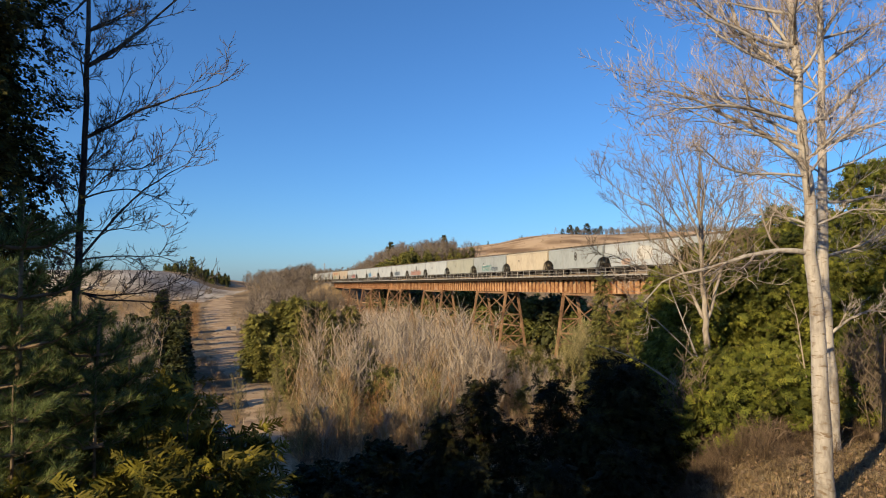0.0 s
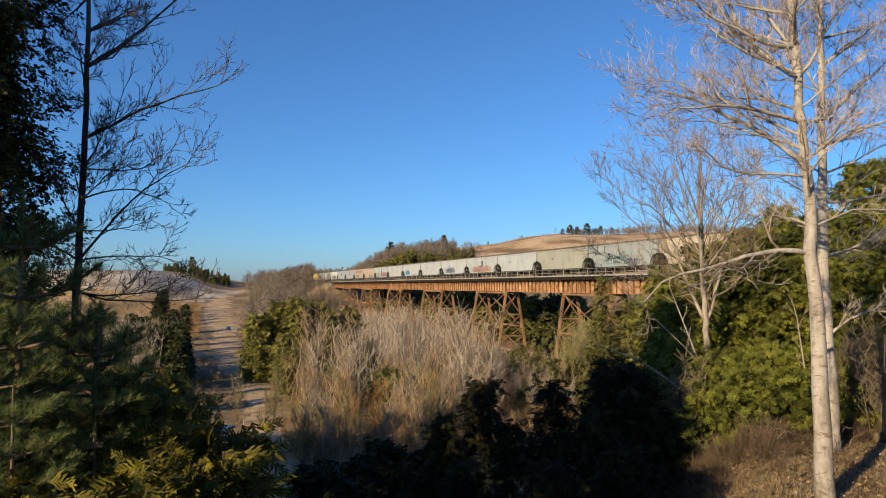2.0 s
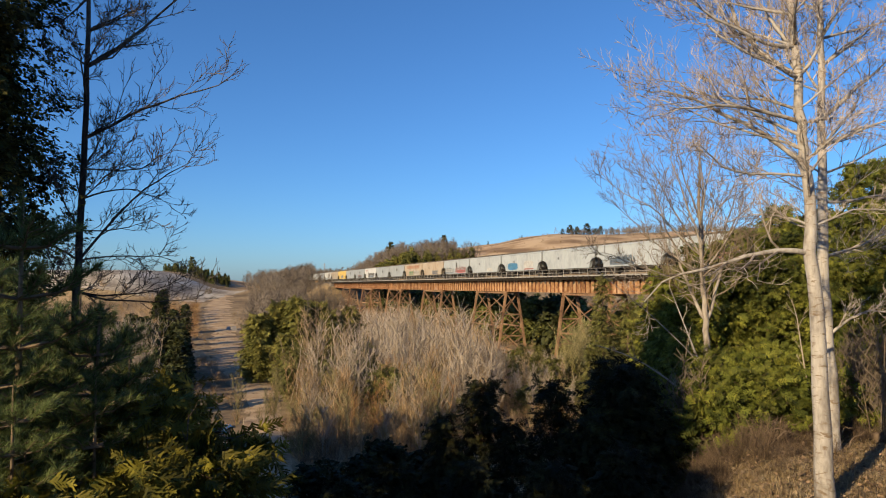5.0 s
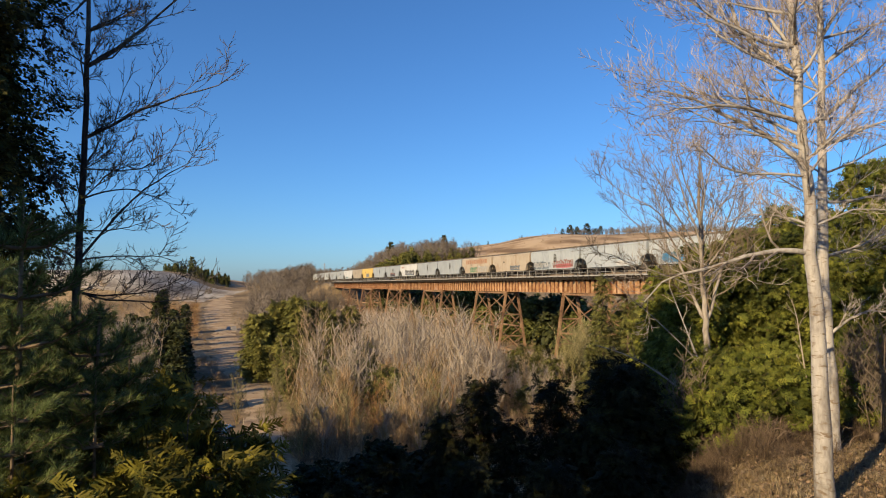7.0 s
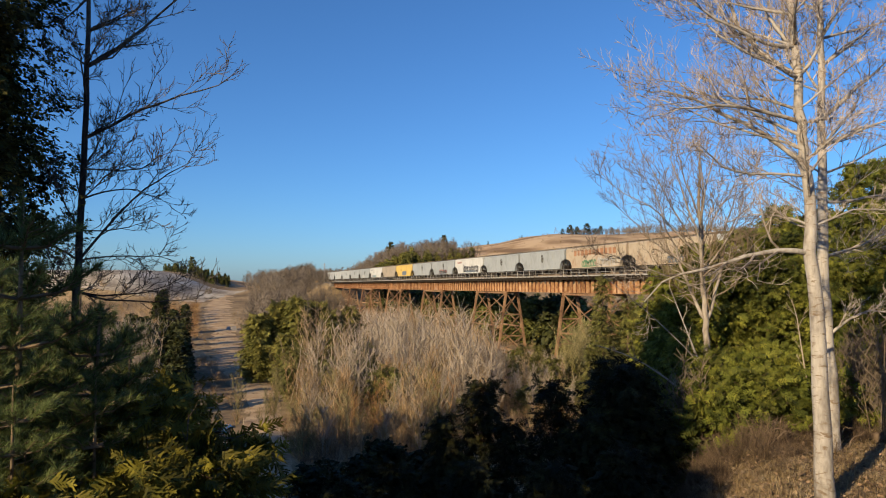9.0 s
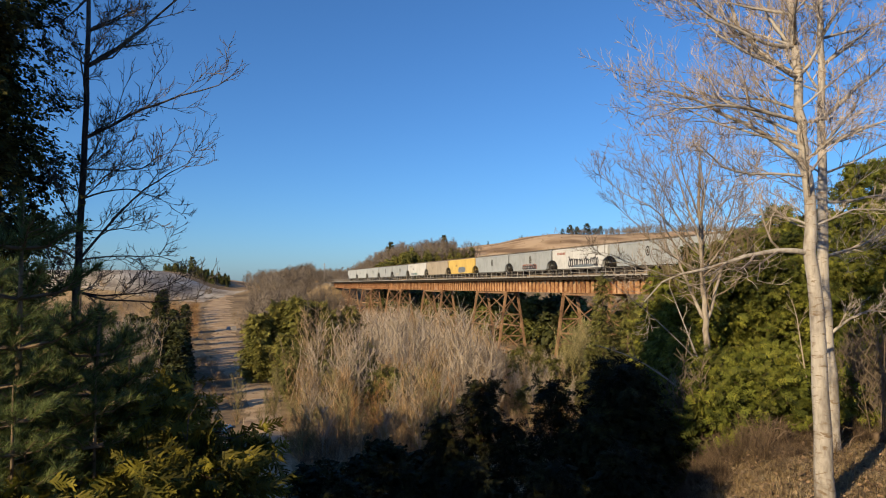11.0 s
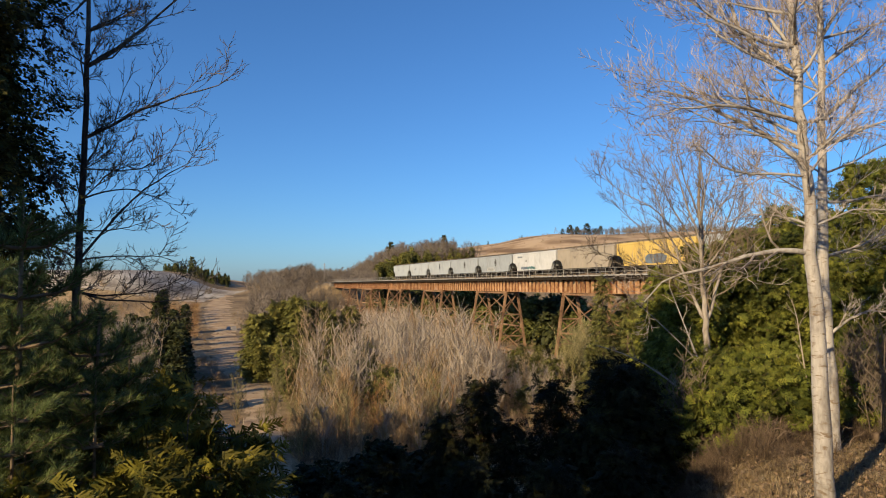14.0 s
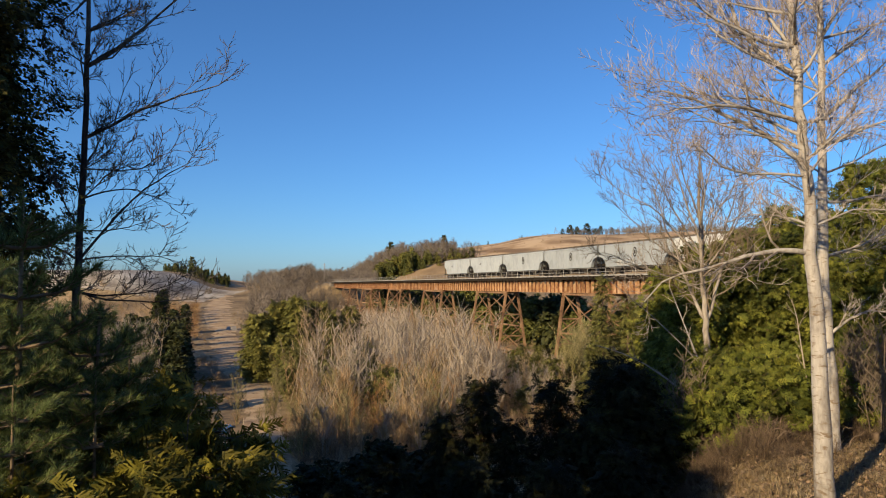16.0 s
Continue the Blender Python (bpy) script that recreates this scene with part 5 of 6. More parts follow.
    for key, words, count in (("tan_twig", "tan", 40), ("rust_twig", "rusty brown", 22), ("poplar_twig", "whitish", 16), ("olive_twig", "olive", 26)):
        near = []
        while len(near) < count:
            y = rng.uniform(42.5, 58)
            near.append((rng.uniform(-0.205, 0.0) * y, y))
        brush_patch("coppice", words + " small bare trees along the foot of the thicket", near, M[key], (2.2, 5.5), 60 + count, 1.1, COPPICE)
    low = []
    while len(low) < 90:
        y = rng.uniform(39, 49)
        low.append((rng.uniform(-0.205, 0.02) * y, y))
    brush_patch("brush", "knee-high brown weeds along the foot of the thicket", low, M["brown_twig"], (0.5, 1.5), 31, 1.3)
    low = []
    while len(low) < 34:
        y = rng.uniform(66, 92)
        low.append((rng.uniform(-0.51, -0.43) * y, y))
    brush_patch("coppice", "pale grey bare saplings beside the dirt track", low, M["poplar_twig"], (4.0, 8.5), 29, 1.0, COPPICE)
    under = cedar_kind(1.8, 1.3, 300, 43, size=0.5, boughs=40, fans=SMALL_FANS, power=0.4, leaf="olive")
    for i in range(56):
        y = rng.uniform(60, 125)
        x = rng.uniform(-0.22, 0.2) * y
        if ground_z(x, y) < -6:
            put_cedar(under, x, y, rng.uniform(0.6, 1.4), i * 55, "olive-green juniper bush under the young trees", "junipers in the thicket", name="juniper_bush")
    # cedars and olive bushes between them
    k1 = cedar_kind(6.0, 1.7, 1500, 41, size=0.62, fans=FRONDS, power=0.6, leaf="valley_green")
    k2 = cedar_kind(3.5, 1.4, 520, 42, size=0.5, boughs=50, fans=FRONDS, power=0.5, leaf="olive")
    for x, y, s, r in ((-24.5, 90, 1.35, 0), (-22.5, 93, 1.6, 40), (-20, 92, 1.7, 90), (-17.5, 95, 1.6, 160), (-15.5, 92, 1.4, 200), (-26, 97, 1.3, 20), (-13.5, 98, 1.5, 60), (-19.5, 84, 1.0, 10), (-23, 84, 0.9, 100), (-9, 150, 1.2, 80), (24, 150, 1.7, 100), (20, 165, 1.7, 30), (31, 141, 1.6, 77), (5, 195, 1.8, 20), (11, 182, 1.7, 60), (36, 128, 1.5, 0), (-4, 212, 1.8, 10), (15, 175, 1.5, 0), (28, 155, 1.7, 50), (30, 105, 1.5, 25), (26, 95, 1.4, 30), (22.5, 80, 1.4, 15), (18.5, 63, 1.3, 140), (15, 52, 1.1, 90), (29, 92, 1.6, 10)):
        put_cedar(k1, x, y, s, r, "green cedar in the valley thicket", "cedars in the valley")
    thin = cedar_kind(12.0, 1.5, 560, 45, size=0.50, fans=FRONDS, power=0.6, leaf="olive")
    for x, y, tip, r in ((10.7, 45, 0.6, 0), (9.9, 43, -1.6, 50), (12.0, 44.5, -0.9, 110), (8.7, 40, -3.6, 20), (9.6, 41, -3.0, 80), (12.2, 41, -1.9, 200)):
        put_cedar(thin, x, y, (tip - ground_z(x, y)) / 12.0, r, "thin olive-green cedar below the bank", "thin cedars below the bank")
    back = cedar_kind(9.0, 3.0, 520, 44, size=1.25, boughs=60, fans=FAR_FANS, power=0.55, leaf="far_dark")
    leaves = back[1].copy()
    leaves.materials.clear()
    back2 = (back[0], leaves, M["far_green"])
    for i in range(96):
        w = on_line(84 + 2.4 * i + rng.uniform(-1.5, 1.5), rng.uniform(-22, -8))
        put_cedar(back2 if i % 3 else back, w.x, w.y, rng.uniform(0.85, 1.4), i * 60, "green cedar behind the trestle", "cedars behind the trestle")
    for i in range(84):
        y = rng.uniform(54, 120)
        x = (rng.uniform(-0.235, -0.12) if i % 2 else rng.uniform(-0.15, 0.24)) * y
        if ground_z(x, y) < -7:
            put_cedar(k2, x, y, rng.uniform(0.6, 1.4) * (0.8 if x > 0 else 1), rng.uniform(0, 360), "olive-green shrub in the thicket", "olive shrubs", name="shrub")


def build_far_woods():
    """Woods on the ridge, beyond the line and beyond the pit: many bare crowns in one object each."""
    rng = random.Random(9)
    def wood(name, label, spots, mat, heights):
        return brush_patch(name, label, spots, mat, heights, len(spots), 1.0, FAR_TREES)

    spots = []
    while len(spots) < 1250:
        y = rng.uniform(345, 560)
        x = rng.uniform(-0.30, 0.02) * y
        d = (x - ORIGIN.x) * ALONG.x + y * ALONG.y
        p = (x - ORIGIN.x) * ACROSS.x + y * ACROSS.y
        if abs(p) > 7 and -p > -45 and not (x > -0.06 * y and y > 520) and not (x > -0.1 * y and y < 456) and rng.random() < (x / y + 0.295) * 14:
            spots.append((x, y))
    wood("far_woods", "bare greyish brown woods beyond the bridge", spots, M["far_wood"], (6, 12))
    spots = [(rng.uniform(-0.185, -0.06), rng.uniform(440, 540)) for i in range(260)]
    wood("far_woods", "tall bare woods on the rise beyond the bridge", [(u * y, y) for u, y in spots], M["far_wood"], (6, 12))
    spots = [(rng.uniform(-0.10, 0.055), rng.uniform(435, 480)) for i in range(130)]
    wood("far_woods", "bare woods among the conifers beyond the bridge", [(u * y, y) for u, y in spots], M["far_wood"], (7, 12))
    spots = [(rng.uniform(-0.27, -0.19), rng.uniform(380, 450)) for i in range(220)]
    wood("far_woods", "bare woods at the end of the cleared strip", [(u * y, y) for u, y in spots if u > -0.235], M["far_wood"], (7, 13))
    wood("far_woods", "low bare trees at the end of the cleared strip", [(u * y, y) for u, y in spots if u <= -0.235], M["far_wood"], (3, 7))
    spots = []
    for c in range(48):
        cx, cy = rng.uniform(125, 420), rng.uniform(545, 660)
        spots += [(cx + rng.gauss(0, 7), cy + rng.gauss(0, 7)) for i in range(rng.randint(4, 16))]
    shrubs = [(rng.gauss(116, 9), rng.gauss(575, 7)) for i in range(90)] + [(rng.gauss(150, 14), rng.gauss(565, 8)) for i in range(70)] + [(rng.uniform(165, 330), rng.gauss(565, 10)) for i in range(160)]
    brush_patch("hill_scrub", "brown shrubs under the conifers on the hill", shrubs, M["far_wood"], (3.0, 6.5), 15, 1.3, COPPICE)
    wood("ridge_woods", "bare brown woods along the ridge", spots, M["far_wood"], (4, 9))
    spots = []
    while len(spots) < 400:
        y = rng.uniform(170, 330)
        x = rng.uniform(-0.20, 0.3) * y
        p = (x - ORIGIN.x) * ACROSS.x + y * ACROSS.y
        if p < -8:
            spots.append((x, y))
    wood("slope_woods", "bare grey brush on the slope behind the bridge", spots, M["far_wood"], (5, 9))
    spots = [(rng.uniform(-30, 170), rng.uniform(430, 600)) for i in range(170)]
    brush_patch("hill_scrub", "low dry scrub scattered over the grassy hill", spots, M["tan_twig"], (0.8, 2.2), 14, 1.6)
    # both sides of the cleared strip
    left, right = [], []
    while len(left) < 620:
        y = rng.uniform(45, 330)
        left.append((rng.uniform(-0.56, -0.375) * y - (8 if y < 90 else 0), y))
    brush_patch("brush", "tan and rusty brush beside the cleared strip", left[:380], M["tan_twig"], (1.8, 4.0), 3)
    brush_patch("brush", "grey brush beside the cleared strip", left[380:], M["grey_twig"], (2.5, 5.0), 4)
    pale = []
    while len(pale) < 110:
        y = rng.uniform(85, 175)
        pale.append((rng.uniform(-0.49, -0.42) * y, y))
    brush_patch("coppice", "pale grey shrubs beside the cleared strip", pale, M["grey_twig"], (2.5, 6.0), 16, 1.1, COPPICE)
    while len(right) < 300:
        y = rng.uniform(110, 340)
        right.append((rng.uniform(-0.285, -0.2) * y, y))
    brush_patch("brush", "bare grey trees beside the cleared strip", right, M["far_wood"], (5.0, 10.0), 5, 1.0, FAR_TREES)
    # far conifers
    k1 = cedar_kind(10.0, 2.6, 320, 51, size=1.3, boughs=45, fans=FAR_FANS, power=0.7, leaf="far_dark")
    leaves = k1[1].copy()
    leaves.materials.clear()
    k2 = (k1[0], leaves, M["far_green"])
    leaves = k1[1].copy()
    leaves.materials.clear()
    k3 = (k1[0], leaves, M["valley_green"])
    for i in range(80):
        y = rng.uniform(420, 470)
        x = rng.uniform(-0.41, -0.315) * y
        put_cedar(k2 if i % 5 else k1, x, y, (1.1 if i == 7 else rng.uniform(0.3, 0.58)), i * 50, "conifer on the far skyline", "far conifers", name="conifer")
    for x, y, s in ((-33.5, 86, 0.62), (-36, 92, 0.7), (-38.5, 97, 0.62), (-40, 104, 0.6), (-43, 110, 0.68), (-30, 78, 0.5), (-27, 70, 0.45), (-24.5, 62, 0.42), (-48, 122, 0.6), (-54, 138, 0.6)):
        put_cedar(k1, x, y, s, x * 20, "dark cedar beside the cleared strip", "cedars beside the strip")
    side = cedar_kind(9.0, 2.4, 1100, 52, size=0.8, fans=SMALL_FANS, power=0.5, leaf="far_dark")
    for x, y, h in ((-38.5, 90, 7.0), (-36.5, 86, 6.5), (-35, 82.5, 6.0), (-33, 86, 6.0), (-31.5, 81, 6.0), (-34.5, 90, 6.5), (-30, 76, 5.0), (-36.5, 95, 6.5), (-39, 101, 6.5), (-47.5, 104, 7.0), (-45.5, 100, 6.5), (-49.5, 108, 7.0), (-51.5, 112, 7.0), (-46.5, 107, 6.5), (-49.5, 103, 7.0), (-48, 110, 6.5), (-86, 205, 9), (-89, 214, 9), (-93, 224, 9), (-97, 234, 9), (-101, 246, 9), (-106, 258, 9), (-53, 116, 8), (-55, 120, 8.5), (-56.5, 124, 8.5), (-54, 122, 8), (-52, 118, 8), (-58, 128, 8), (-57, 140, 8), (-62, 156, 8), (-67, 170, 8), (-72, 190, 8)):
        put_cedar(side, x, y, h / 9.0, x * 33, "dense dark cedar beside the cleared strip", "cedars beside the strip")
    for i in range(5):
        y = 60 + i * 17
        put_cedar(k1, y * (-0.415 + rng.uniform(-0.035, 0.03)), y, rng.uniform(0.35, 0.62), i * 77, "dark cedar beside the cleared strip", "cedars beside the strip")
    for i in range(90):
        y = rng.uniform(425, 452)
        u = rng.uniform(-0.098, -0.04) if i < 50 else rng.uniform(-0.05, 0.055)
        x = u * y
        put_cedar(k3 if i % 4 else k2, x, y, rng.uniform(0.85, 1.25) * (1 if i < 50 else 0.7), i * 70, "green conifer at the edge of the far woods", "conifers beyond the bridge", name="conifer")
    for x, y, s in ((-40, 520, 1.5), (1, 520, 1.3), (40, 600, 0.28), (70, 600, 0.22)):
        put_cedar(k1, x, y, s, x, "lone conifer on the skyline", "lone conifers", name="conifer")
    broad = cedar_kind(11.0, 4.4, 330, 53, size=1.5, boughs=40, fans=FAR_FANS, power=0.45, skirt=0.1, leaf="far_dark")
    for x, y, s in ((107, 570, 0.75), (112, 566, 0.6), (122, 572, 0.85), (134, 574, 0.65), (142, 570, 0.55), (101, 572, 0.45), (128, 566, 0.5)):
        put_cedar(broad, x, y, s, x * 9, "broad-crowned pine on the hilltop", "pines on the hill", name="pine_tree")


def blade_template(seed, blades=26):
    r = random.Random(seed)
    v, f = [], []
    for k in range(blades):
        a, lean = r.uniform(0, 6.28), r.uniform(0.1, 0.9)
        p = Vector((r.gauss(0, 0.3), r.gauss(0, 0.3), -0.03))
        d = Vector((math.cos(a) * lean, math.sin(a) * lean, r.uniform(0.3, 1.0)))
        s = Vector((-math.sin(a), math.cos(a), 0)) * 0.016
        b = len(v)
        v += [tuple(q) for q in (p - s, p + s, p + d * 0.6 + s * 0.7, p + d * 0.6 - s * 0.7, p + d * 0.9 + Vector((d.x, d.y, -0.25)) * 0.35)]
        f += [(b, b + 1, b + 2, b + 3), (b + 3, b + 2, b + 4)]
    return v, f


def build_bank_cover():
    rng, nr = random.Random(15), np.random.RandomState(15)
    verge = []
    for i in range(280):
        y = 40 + 240 * rng.random() ** 1.5
        s = rng.choice((-1, -1, 1))
        verge.append((strip_x(y) + s * (strip_half(y) * rng.uniform(0.75, 1.1) + abs(rng.gauss(0, 3.0))), y))
    brush_patch("verge_grass", "tall dry grass and weeds along the cleared strip", verge, M["tan_twig"], (0.4, 1.5), 17, 1.4)
    weeds = []
    for i in range(260):
        y = 44 + 220 * rng.random() ** 1.3
        weeds.append((strip_x(y) + strip_half(y) * rng.uniform(-0.95, 0.95), y))
    brush_patch("weeds", "low brown weeds scattered over the cleared strip", weeds, M["brown_twig"], (0.15, 0.6), 71, 2.2)
    spots = [(8.0 + 3.2 * rng.random(), 12.6 + 2.4 * rng.random()) for i in range(34)] + [(3.9 + 1.2 * rng.random(), 13.6 + rng.random()) for i in range(8)]
    brush_patch("bare_shrub", "tangled bare grey-brown shrubs behind the poplars", spots, M["brown_twig"], (1.2, 2.8), 9, 1.1, COPPICE)
    spots = []
    while len(spots) < 300:
        w = on_line(rng.uniform(300, 372), rng.uniform(3.5, 26))
        spots.append((w.x, w.y))
    brush_patch("coppice", "bare grey trees round the far abutment", spots, M["far_wood"], (3.0, 8.0), 10, 1.0, COPPICE)
    spots = []
    while len(spots) < 3000:
        y = rng.uniform(6.5, 16)
        x = rng.uniform(1.0, 0.75 * y)
        if ground_z(x, y) > -3.6:
            spots.append((x, y, ground_z(x, y)))
    g = Geo()
    a, s = nr.uniform(0, 6.28, len(spots)), nr.uniform(0.10, 0.30, len(spots))
    mats = np.zeros((len(spots), 3, 3))
    c, k = np.cos(a) * s, np.sin(a) * s
    mats[:, 0, 0], mats[:, 0, 1], mats[:, 1, 0], mats[:, 1, 1], mats[:, 2, 2] = c, -k, k, c, s * nr.uniform(0.3, 0.9, len(spots))
    g.scatter(*blade_template(1), mats, np.array(spots))
    tagged(part("grass", g, M["litter"]), "flattened dry tan grass on the bank", "grass", kind="stuff")
    n = 5200
    pts = []
    while len(pts) < n:
        y = rng.uniform(7.0, 14.5)
        x = rng.uniform(1.5, 0.72 * y)
        if ground_z(x, y) > -3.6:
            pts.append((x, y, ground_z(x, y) + rng.uniform(0.01, 0.09)))
    dirs, ups = nr.normal(size=(n, 3)) * (1, 1, 0.3), nr.normal(size=(n, 3)) * (0.5, 0.5, 0.5) + (0, 0, 1)
    leaf = [(0, 0, 0), (0.5, -0.36, 0.1), (1, 0, 0), (0.5, 0.36, 0.12)]
    g = Geo().scatter(leaf, [(0, 1, 2, 3)], frames_of(dirs, ups, nr.uniform(-1, 1, n), nr.uniform(0.035, 0.08, n)), np.array(pts))
    tagged(part("leaf_litter", g, M["dead_leaf"]), "curled brown dead leaves on the grass", "leaf litter", kind="stuff")
    low = [(x, y) for x, y in ((rng.uniform(3.2, 7.2), rng.uniform(10.6, 13.6)) for i in range(80)) if x < 0.6 * y]
    brush_patch("brush", "tangled dark brown twigs and dead stalks at the foot of the hedge", low, M["dark_stalk"], (0.2, 0.5), 47, 1.3)
    spots = [(4.2 + 4.6 * rng.random(), 12.4 + rng.random() * 0.9) for i in range(80)] + [(9 + 4 * rng.random(), 13.5 + 3 * rng.random()) for i in range(50)]
    brush_patch("dead_brush", "dead dark brown twigs and stalks under the hedge", spots, M["dark_stalk"], (0.3, 0.65), 8)
    spots = [(3.6 + 2.6 * rng.random(), 11.2 + 2.4 * rng.random()) for i in range(90)]
    brush_patch("dead_brush", "dense dark brown dead stalks in the shade of the hedge", spots, M["dark_stalk"], (0.3, 0.7), 48, 1.2)
    spots = []
    while len(spots) < 160:
        y = rng.uniform(170, 300)
        x = rng.uniform(-0.43, -0.36) * y
        spots.append((x, y))
    brush_patch("brush", "rusty orange shrubs beside the cleared strip", spots, M["rust_twig"], (2.5, 5.0), 11)


def build_small_things():
    # pools of water on the strip
    rng = random.Random(21)
    for x, y, w in ((-17.4, 53.0, 1.1), (-12.3, 41.0, 0.9), (-16.6, 51.5, 0.5)):
        g = Geo()
        n = 18
        ring = [Vector((math.cos(6.283 * k / n) * w * rng.uniform(0.7, 1.15), math.sin(6.283 * k / n) * w * 1.5 * rng.uniform(0.7, 1.15), 0)) for k in range(n)]
        g.v = ring + [p * 0.9 + Vector((0, 0, -0.25)) for p in ring]
        g.f = [tuple(range(n))] + [(k, n + k, n + (k + 1) % n, (k + 1) % n) for k in range(n)]
        pool = tagged(part("puddle", g, M["wet"]), "still puddle reflecting the blue sky", "puddle")
        pool.matrix_basis = Matrix.Translation((x, y, ground_z(x, y) + 0.13))
    # pale concrete slabs lying by the strip
    for x, y, s, rx, rz in ((-60.5, 198, 0.8, -50, 35), (-57.4, 200, 0.95, -48, 60), (-62.8, 199, 0.6, -40, 5)):
        g = Geo().prism([(-0.9, 0), (0.9, 0), (0.95, 2.2), (0.6, 2.5), (-0.8, 2.4)], -0.18, 0.18)
        slab = tagged(part("concrete_slab", g, M["concrete"]), "pale broken concrete slab leaning by the strip", "concrete slab", "concrete slabs")
        slab.matrix_basis = Matrix.Translation((x, y, ground_z(x, y) - 0.15)) @ pose(0, 0, 0, rx, 0, rz) @ Matrix.Scale(s, 4)
    # a wooden pole and an orange box by the line, beyond the bridge
    x, y = -58.5, 334.0
    pole = empty("utility_pole", "weathered grey wooden utility pole by the railway", "pole")
    pole.matrix_basis = Matrix.Translation((x, y, ground_z(x, y)))
    part("shaft", Geo().tube([(0, 0, -0.5), (0.02, 0, 5), (0.05, 0, 10.0)], [0.19, 0.16, 0.12], 8), M["grey_pole"], pole, smooth=True)
    part("crossarm", Geo().box((0.05, -0.14, 9.3), (1.8, 0.12, 0.14)), M["grey_pole"], pole)
    x, y = -61.5, 331.0
    box = empty("trackside_box", "small orange trackside equipment box on a post", "equipment box")
    box.matrix_basis = Matrix.Translation((x, y, ground_z(x, y)))
    part("post", Geo().box((0, 0, 1.5), (0.14, 0.14, 3.6)), M["grey_steel"], box)
    part("housing", Geo().box((0, -0.25, 3.3), (1.1, 0.4, 0.8)).box((0, -0.25, 3.74), (1.25, 0.5, 0.08)), SPRAY["amber"], box, "orange painted housing")
    # a survey stake
    x, y = -14.8, 51.0
    stake = empty("survey_stake", "thin wooden survey stake with an orange top", "stake")
    stake.matrix_basis = Matrix.Translation((x, y, ground_z(x, y)))
    part("shaft", Geo().box((0, 0, 0.5), (0.07, 0.05, 1.1)), M["sapling_bark"], stake)
    part("top", Geo().box((0, 0, 1.12), (0.074, 0.054, 0.14)), SPRAY["orange"], stake, "orange painted top")
    # slender bare stems among the seedlings
    for k, (x, y, h, lean) in enumerate(((-2.55, 5.9, 2.6, 0.02), (-2.25, 6.1, 2.9, 0.0), (-3.55, 5.4, 2.9, -0.02), (-2.0, 6.6, 2.4, 0.06), (-0.62, 6.6, 1.7, 0.02), (-3.2, 5.2, 2.2, 0.03))):
        r = random.Random(200 + k)
        stem = empty("young_stem", "slender bare stem with a few short twigs", "sapling", "bare stems among the seedlings")
        stem.matrix_basis = Matrix.Translation((x, y, ground_z(x, y)))
        pts = [Vector((lean * h * t + 0.03 * math.sin(5 * t + k), 0.02 * math.cos(4 * t), h * t - 0.05)) for t in (0, 0.25, 0.5, 0.75, 1.0)]
        part("stem", Geo().tube(pts, [0.014, 0.012, 0.010, 0.008, 0.004], 6), M["cedar_bark"], stem, smooth=True)
        g = Geo()
        shoots(g, pts, [0.009] * 5, 0.35, r, 1, 0.3, 0.4, 9, 0.6, 0.6, 0.3, thin=0.004)
        part("crown", g, M["cedar_bark"], stem)
    # leaning dead saplings, and a fallen log, at the hedge
    for k, (x, y, tip, rad, bark) in enumerate(((6.6, 15.2, (-3.2, 0.0, 3.25), 0.02, "poplar_twig"), (6.1, 15.4, (-0.9, 0.3, 2.9), 0.03, "poplar"), (7.3, 13.4, (-0.35, 0.2, 2.6), 0.022, "poplar_twig"), (6.0, 15.0, (-2.6, 0.2, 1.6), 0.03, "poplar_twig"))):
        r = random.Random(300 + k)
        tree = empty("dead_sapling", "leaning dead sapling with pale bark", "tree", "dead saplings at the hedge")
        tree.matrix_basis = Matrix.Translation((x, y, ground_z(x, y)))
        tip = Vector(tip)
        pts = [tip * t + Vector((0.04 * math.sin(6 * t + k), 0.04 * math.cos(5 * t), 0.25 * math.sin(3.1 * t))) for t in (-0.03, 0.2, 0.4, 0.6, 0.8, 1.0)]
        part("stem", Geo().tube(pts, [rad * (1 - 0.75 * i / 5) for i in range(6)], 7), M[bark], tree, smooth=True)
        g = Geo()
        shoots(g, pts, [rad * 0.5] * 6, 0.8, r, 2, 0.35, 0.2, 6, 0.7, 0.55, 0.3, thin=0.005)
        part("crown", g, M["poplar_twig"], tree)
    # arching dead stems under the hedge's skirt
    r = random.Random(410)
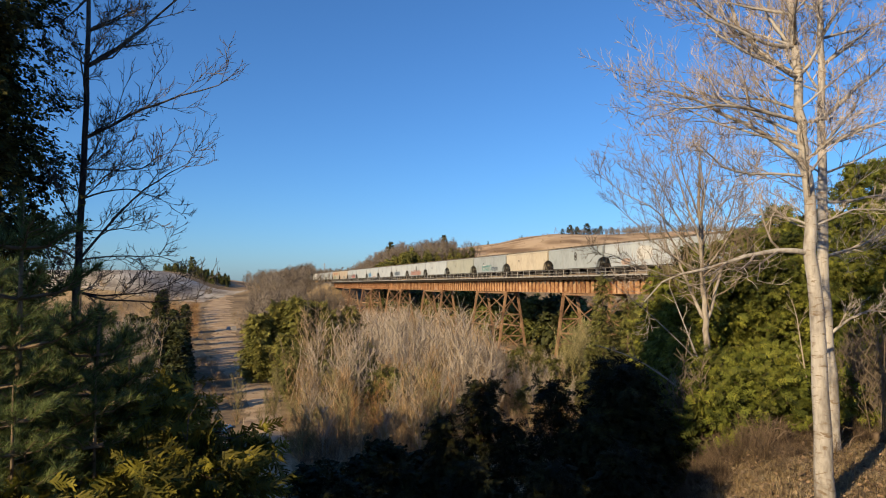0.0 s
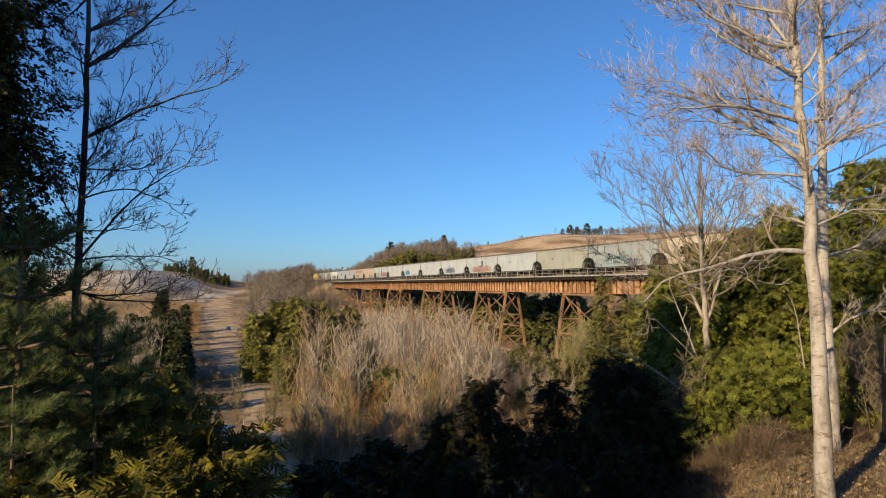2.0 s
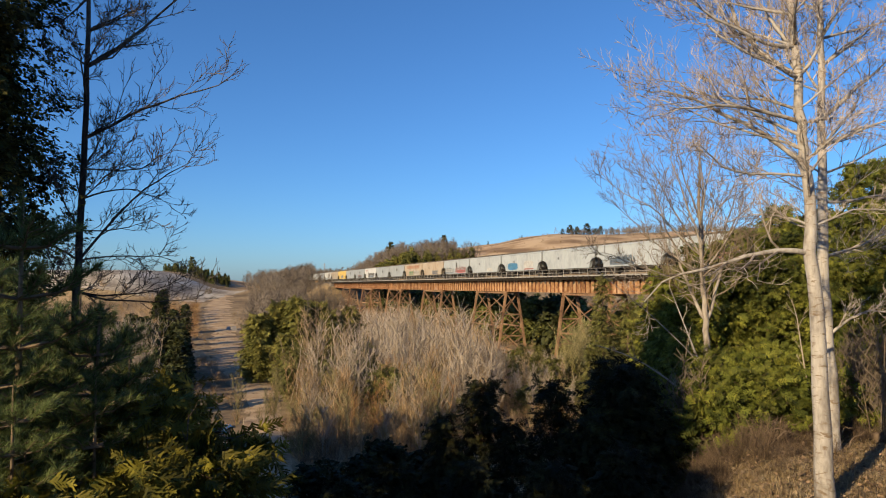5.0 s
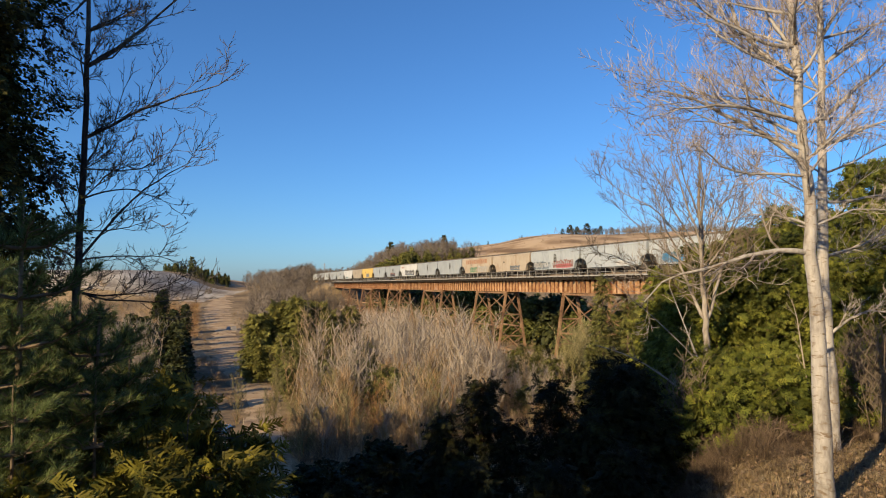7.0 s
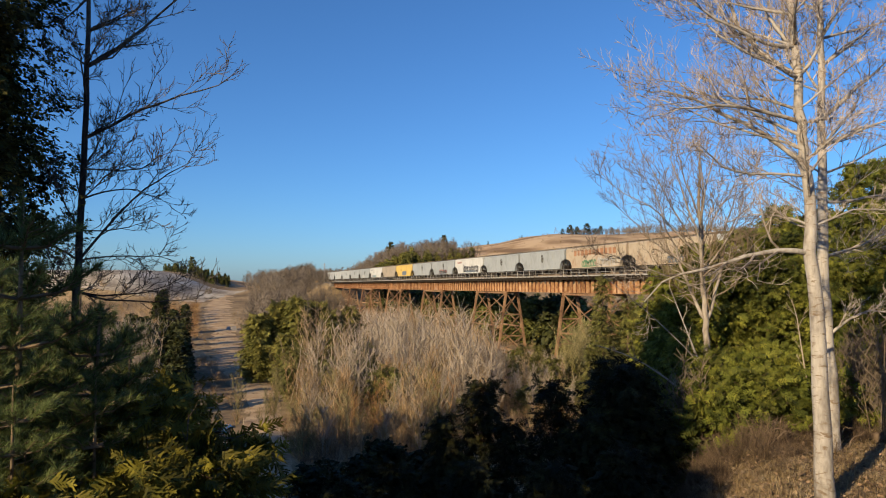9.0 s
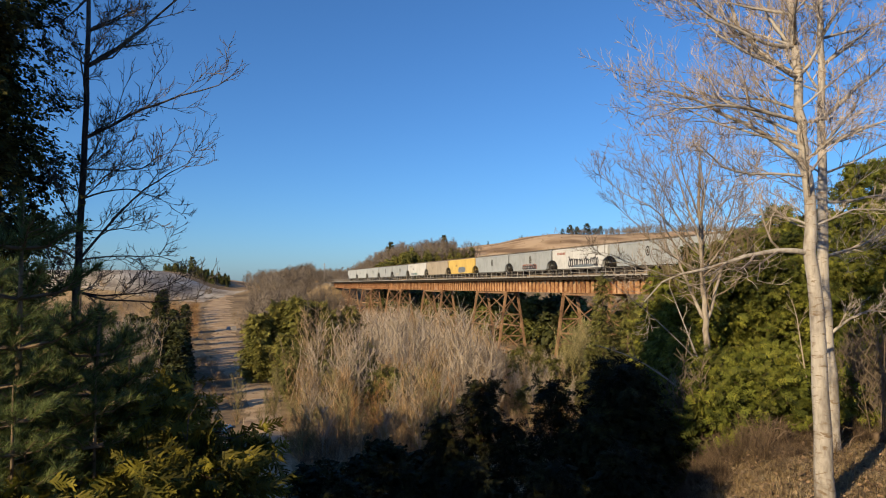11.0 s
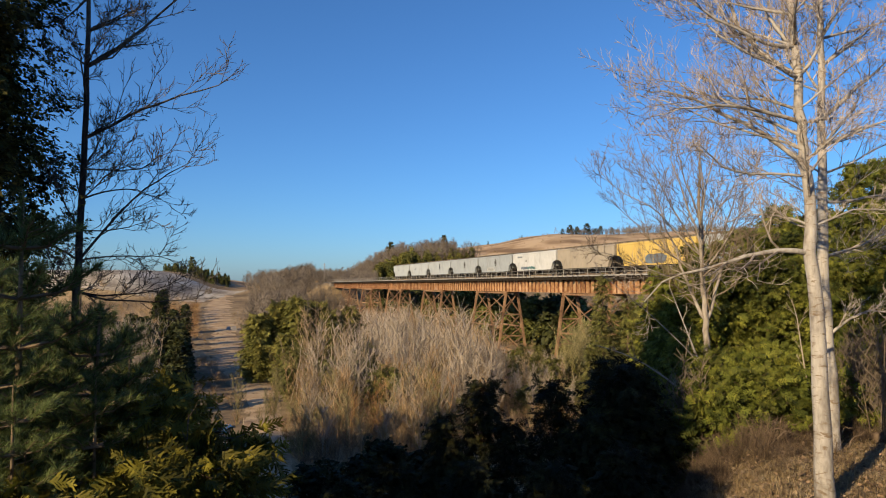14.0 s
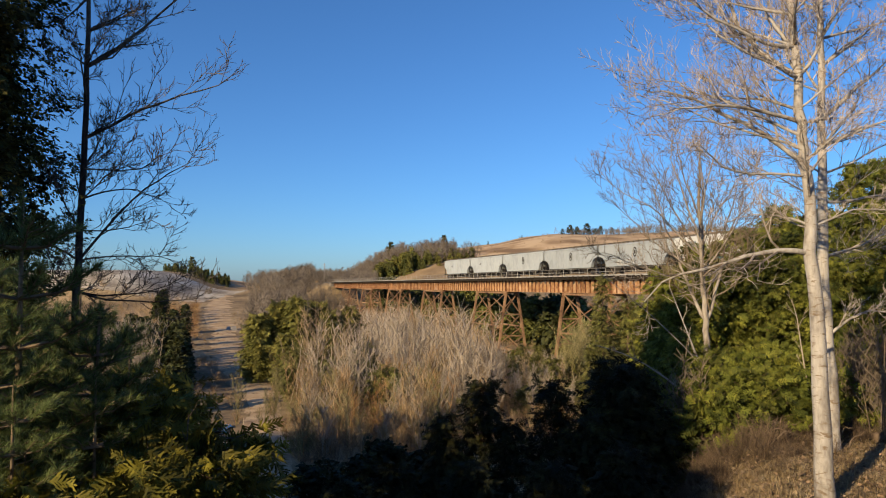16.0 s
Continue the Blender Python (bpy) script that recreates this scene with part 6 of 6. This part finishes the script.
    for k in range(20):
        x, y = 4.0 + 3.4 * k / 20 + r.uniform(-0.2, 0.2), r.uniform(12.1, 13.3)
        stem = empty("dead_shrub", "arching dark brown dead shrub under the hedge", "shrub", "dead shrubs under the hedge")
        stem.matrix_basis = Matrix.Translation((x, y, ground_z(x, y)))
        a, h, q = r.uniform(-0.6, 0.6), r.uniform(0.25, 0.5), r.uniform(0.1, 0.4) * r.choice((-1, 1))
        pts = [Vector((q * t * t, a * t * 0.5, h * math.sin(1.9 * t) - 0.06)) for t in (0, 0.2, 0.4, 0.6, 0.8, 1.0)]
        rad = r.uniform(0.012, 0.026)
        part("stem", Geo().tube(pts, [rad * (1 - 0.6 * i / 5) for i in range(6)], 6), M["stem_bark"], stem, smooth=True)
        g = Geo()
        shoots(g, pts, [rad * 0.5] * 6, 0.4, r, 1, 0.4, 0.1, 4, 0.8, 0.6, 0.3, thin=0.004)
        part("crown", g, M["stem_bark"], stem)
    log = Geo()
    pts = [Vector((0.55 * t, 0.12 * t + 0.03 * math.sin(3 * t), 0.05 * t)) for t in range(6)]
    log.tube(pts, [0.10, 0.095, 0.09, 0.08, 0.07, 0.055], 9)
    ob = tagged(part("fallen_log", log, M["cedar_bark"], smooth=True), "fallen brown log lying in the brush", "log")
    ob.matrix_basis = Matrix.Translation((7.9, 12.6, ground_z(8.4, 12.8) + 0.12))
    low = cedar_kind(0.55, 0.35, 300, 25, size=0.11, power=0.5)
    for x, y in ((3.3, 8.6), (3.75, 8.9), (2.9, 8.7)):
        put_cedar(low, x, y, 1.1, x * 90, "tiny green cedar seedling in the grass", "tiny seedlings", name="cedar_seedling")


build_near_cedars()
build_pine()
build_bare_trees()
build_thicket()
build_far_woods()
build_bank_cover()
build_small_things()


# ---------------------------------------------------------------- what moves
def motions():
    for i, car in enumerate(cars):
        rows = []
        for t in (0.0, 4.0, 8.0, 12.0, 16.0):
            d = REAR - (i + 0.5) * CAR + 0.14 * max(0, min(i, 27) - 19) + SPEED * (16 - t)
            m = LINE @ pose(d, 0, RAIL)
            rows.append((t, m))
        walk(car, rows)


motions()
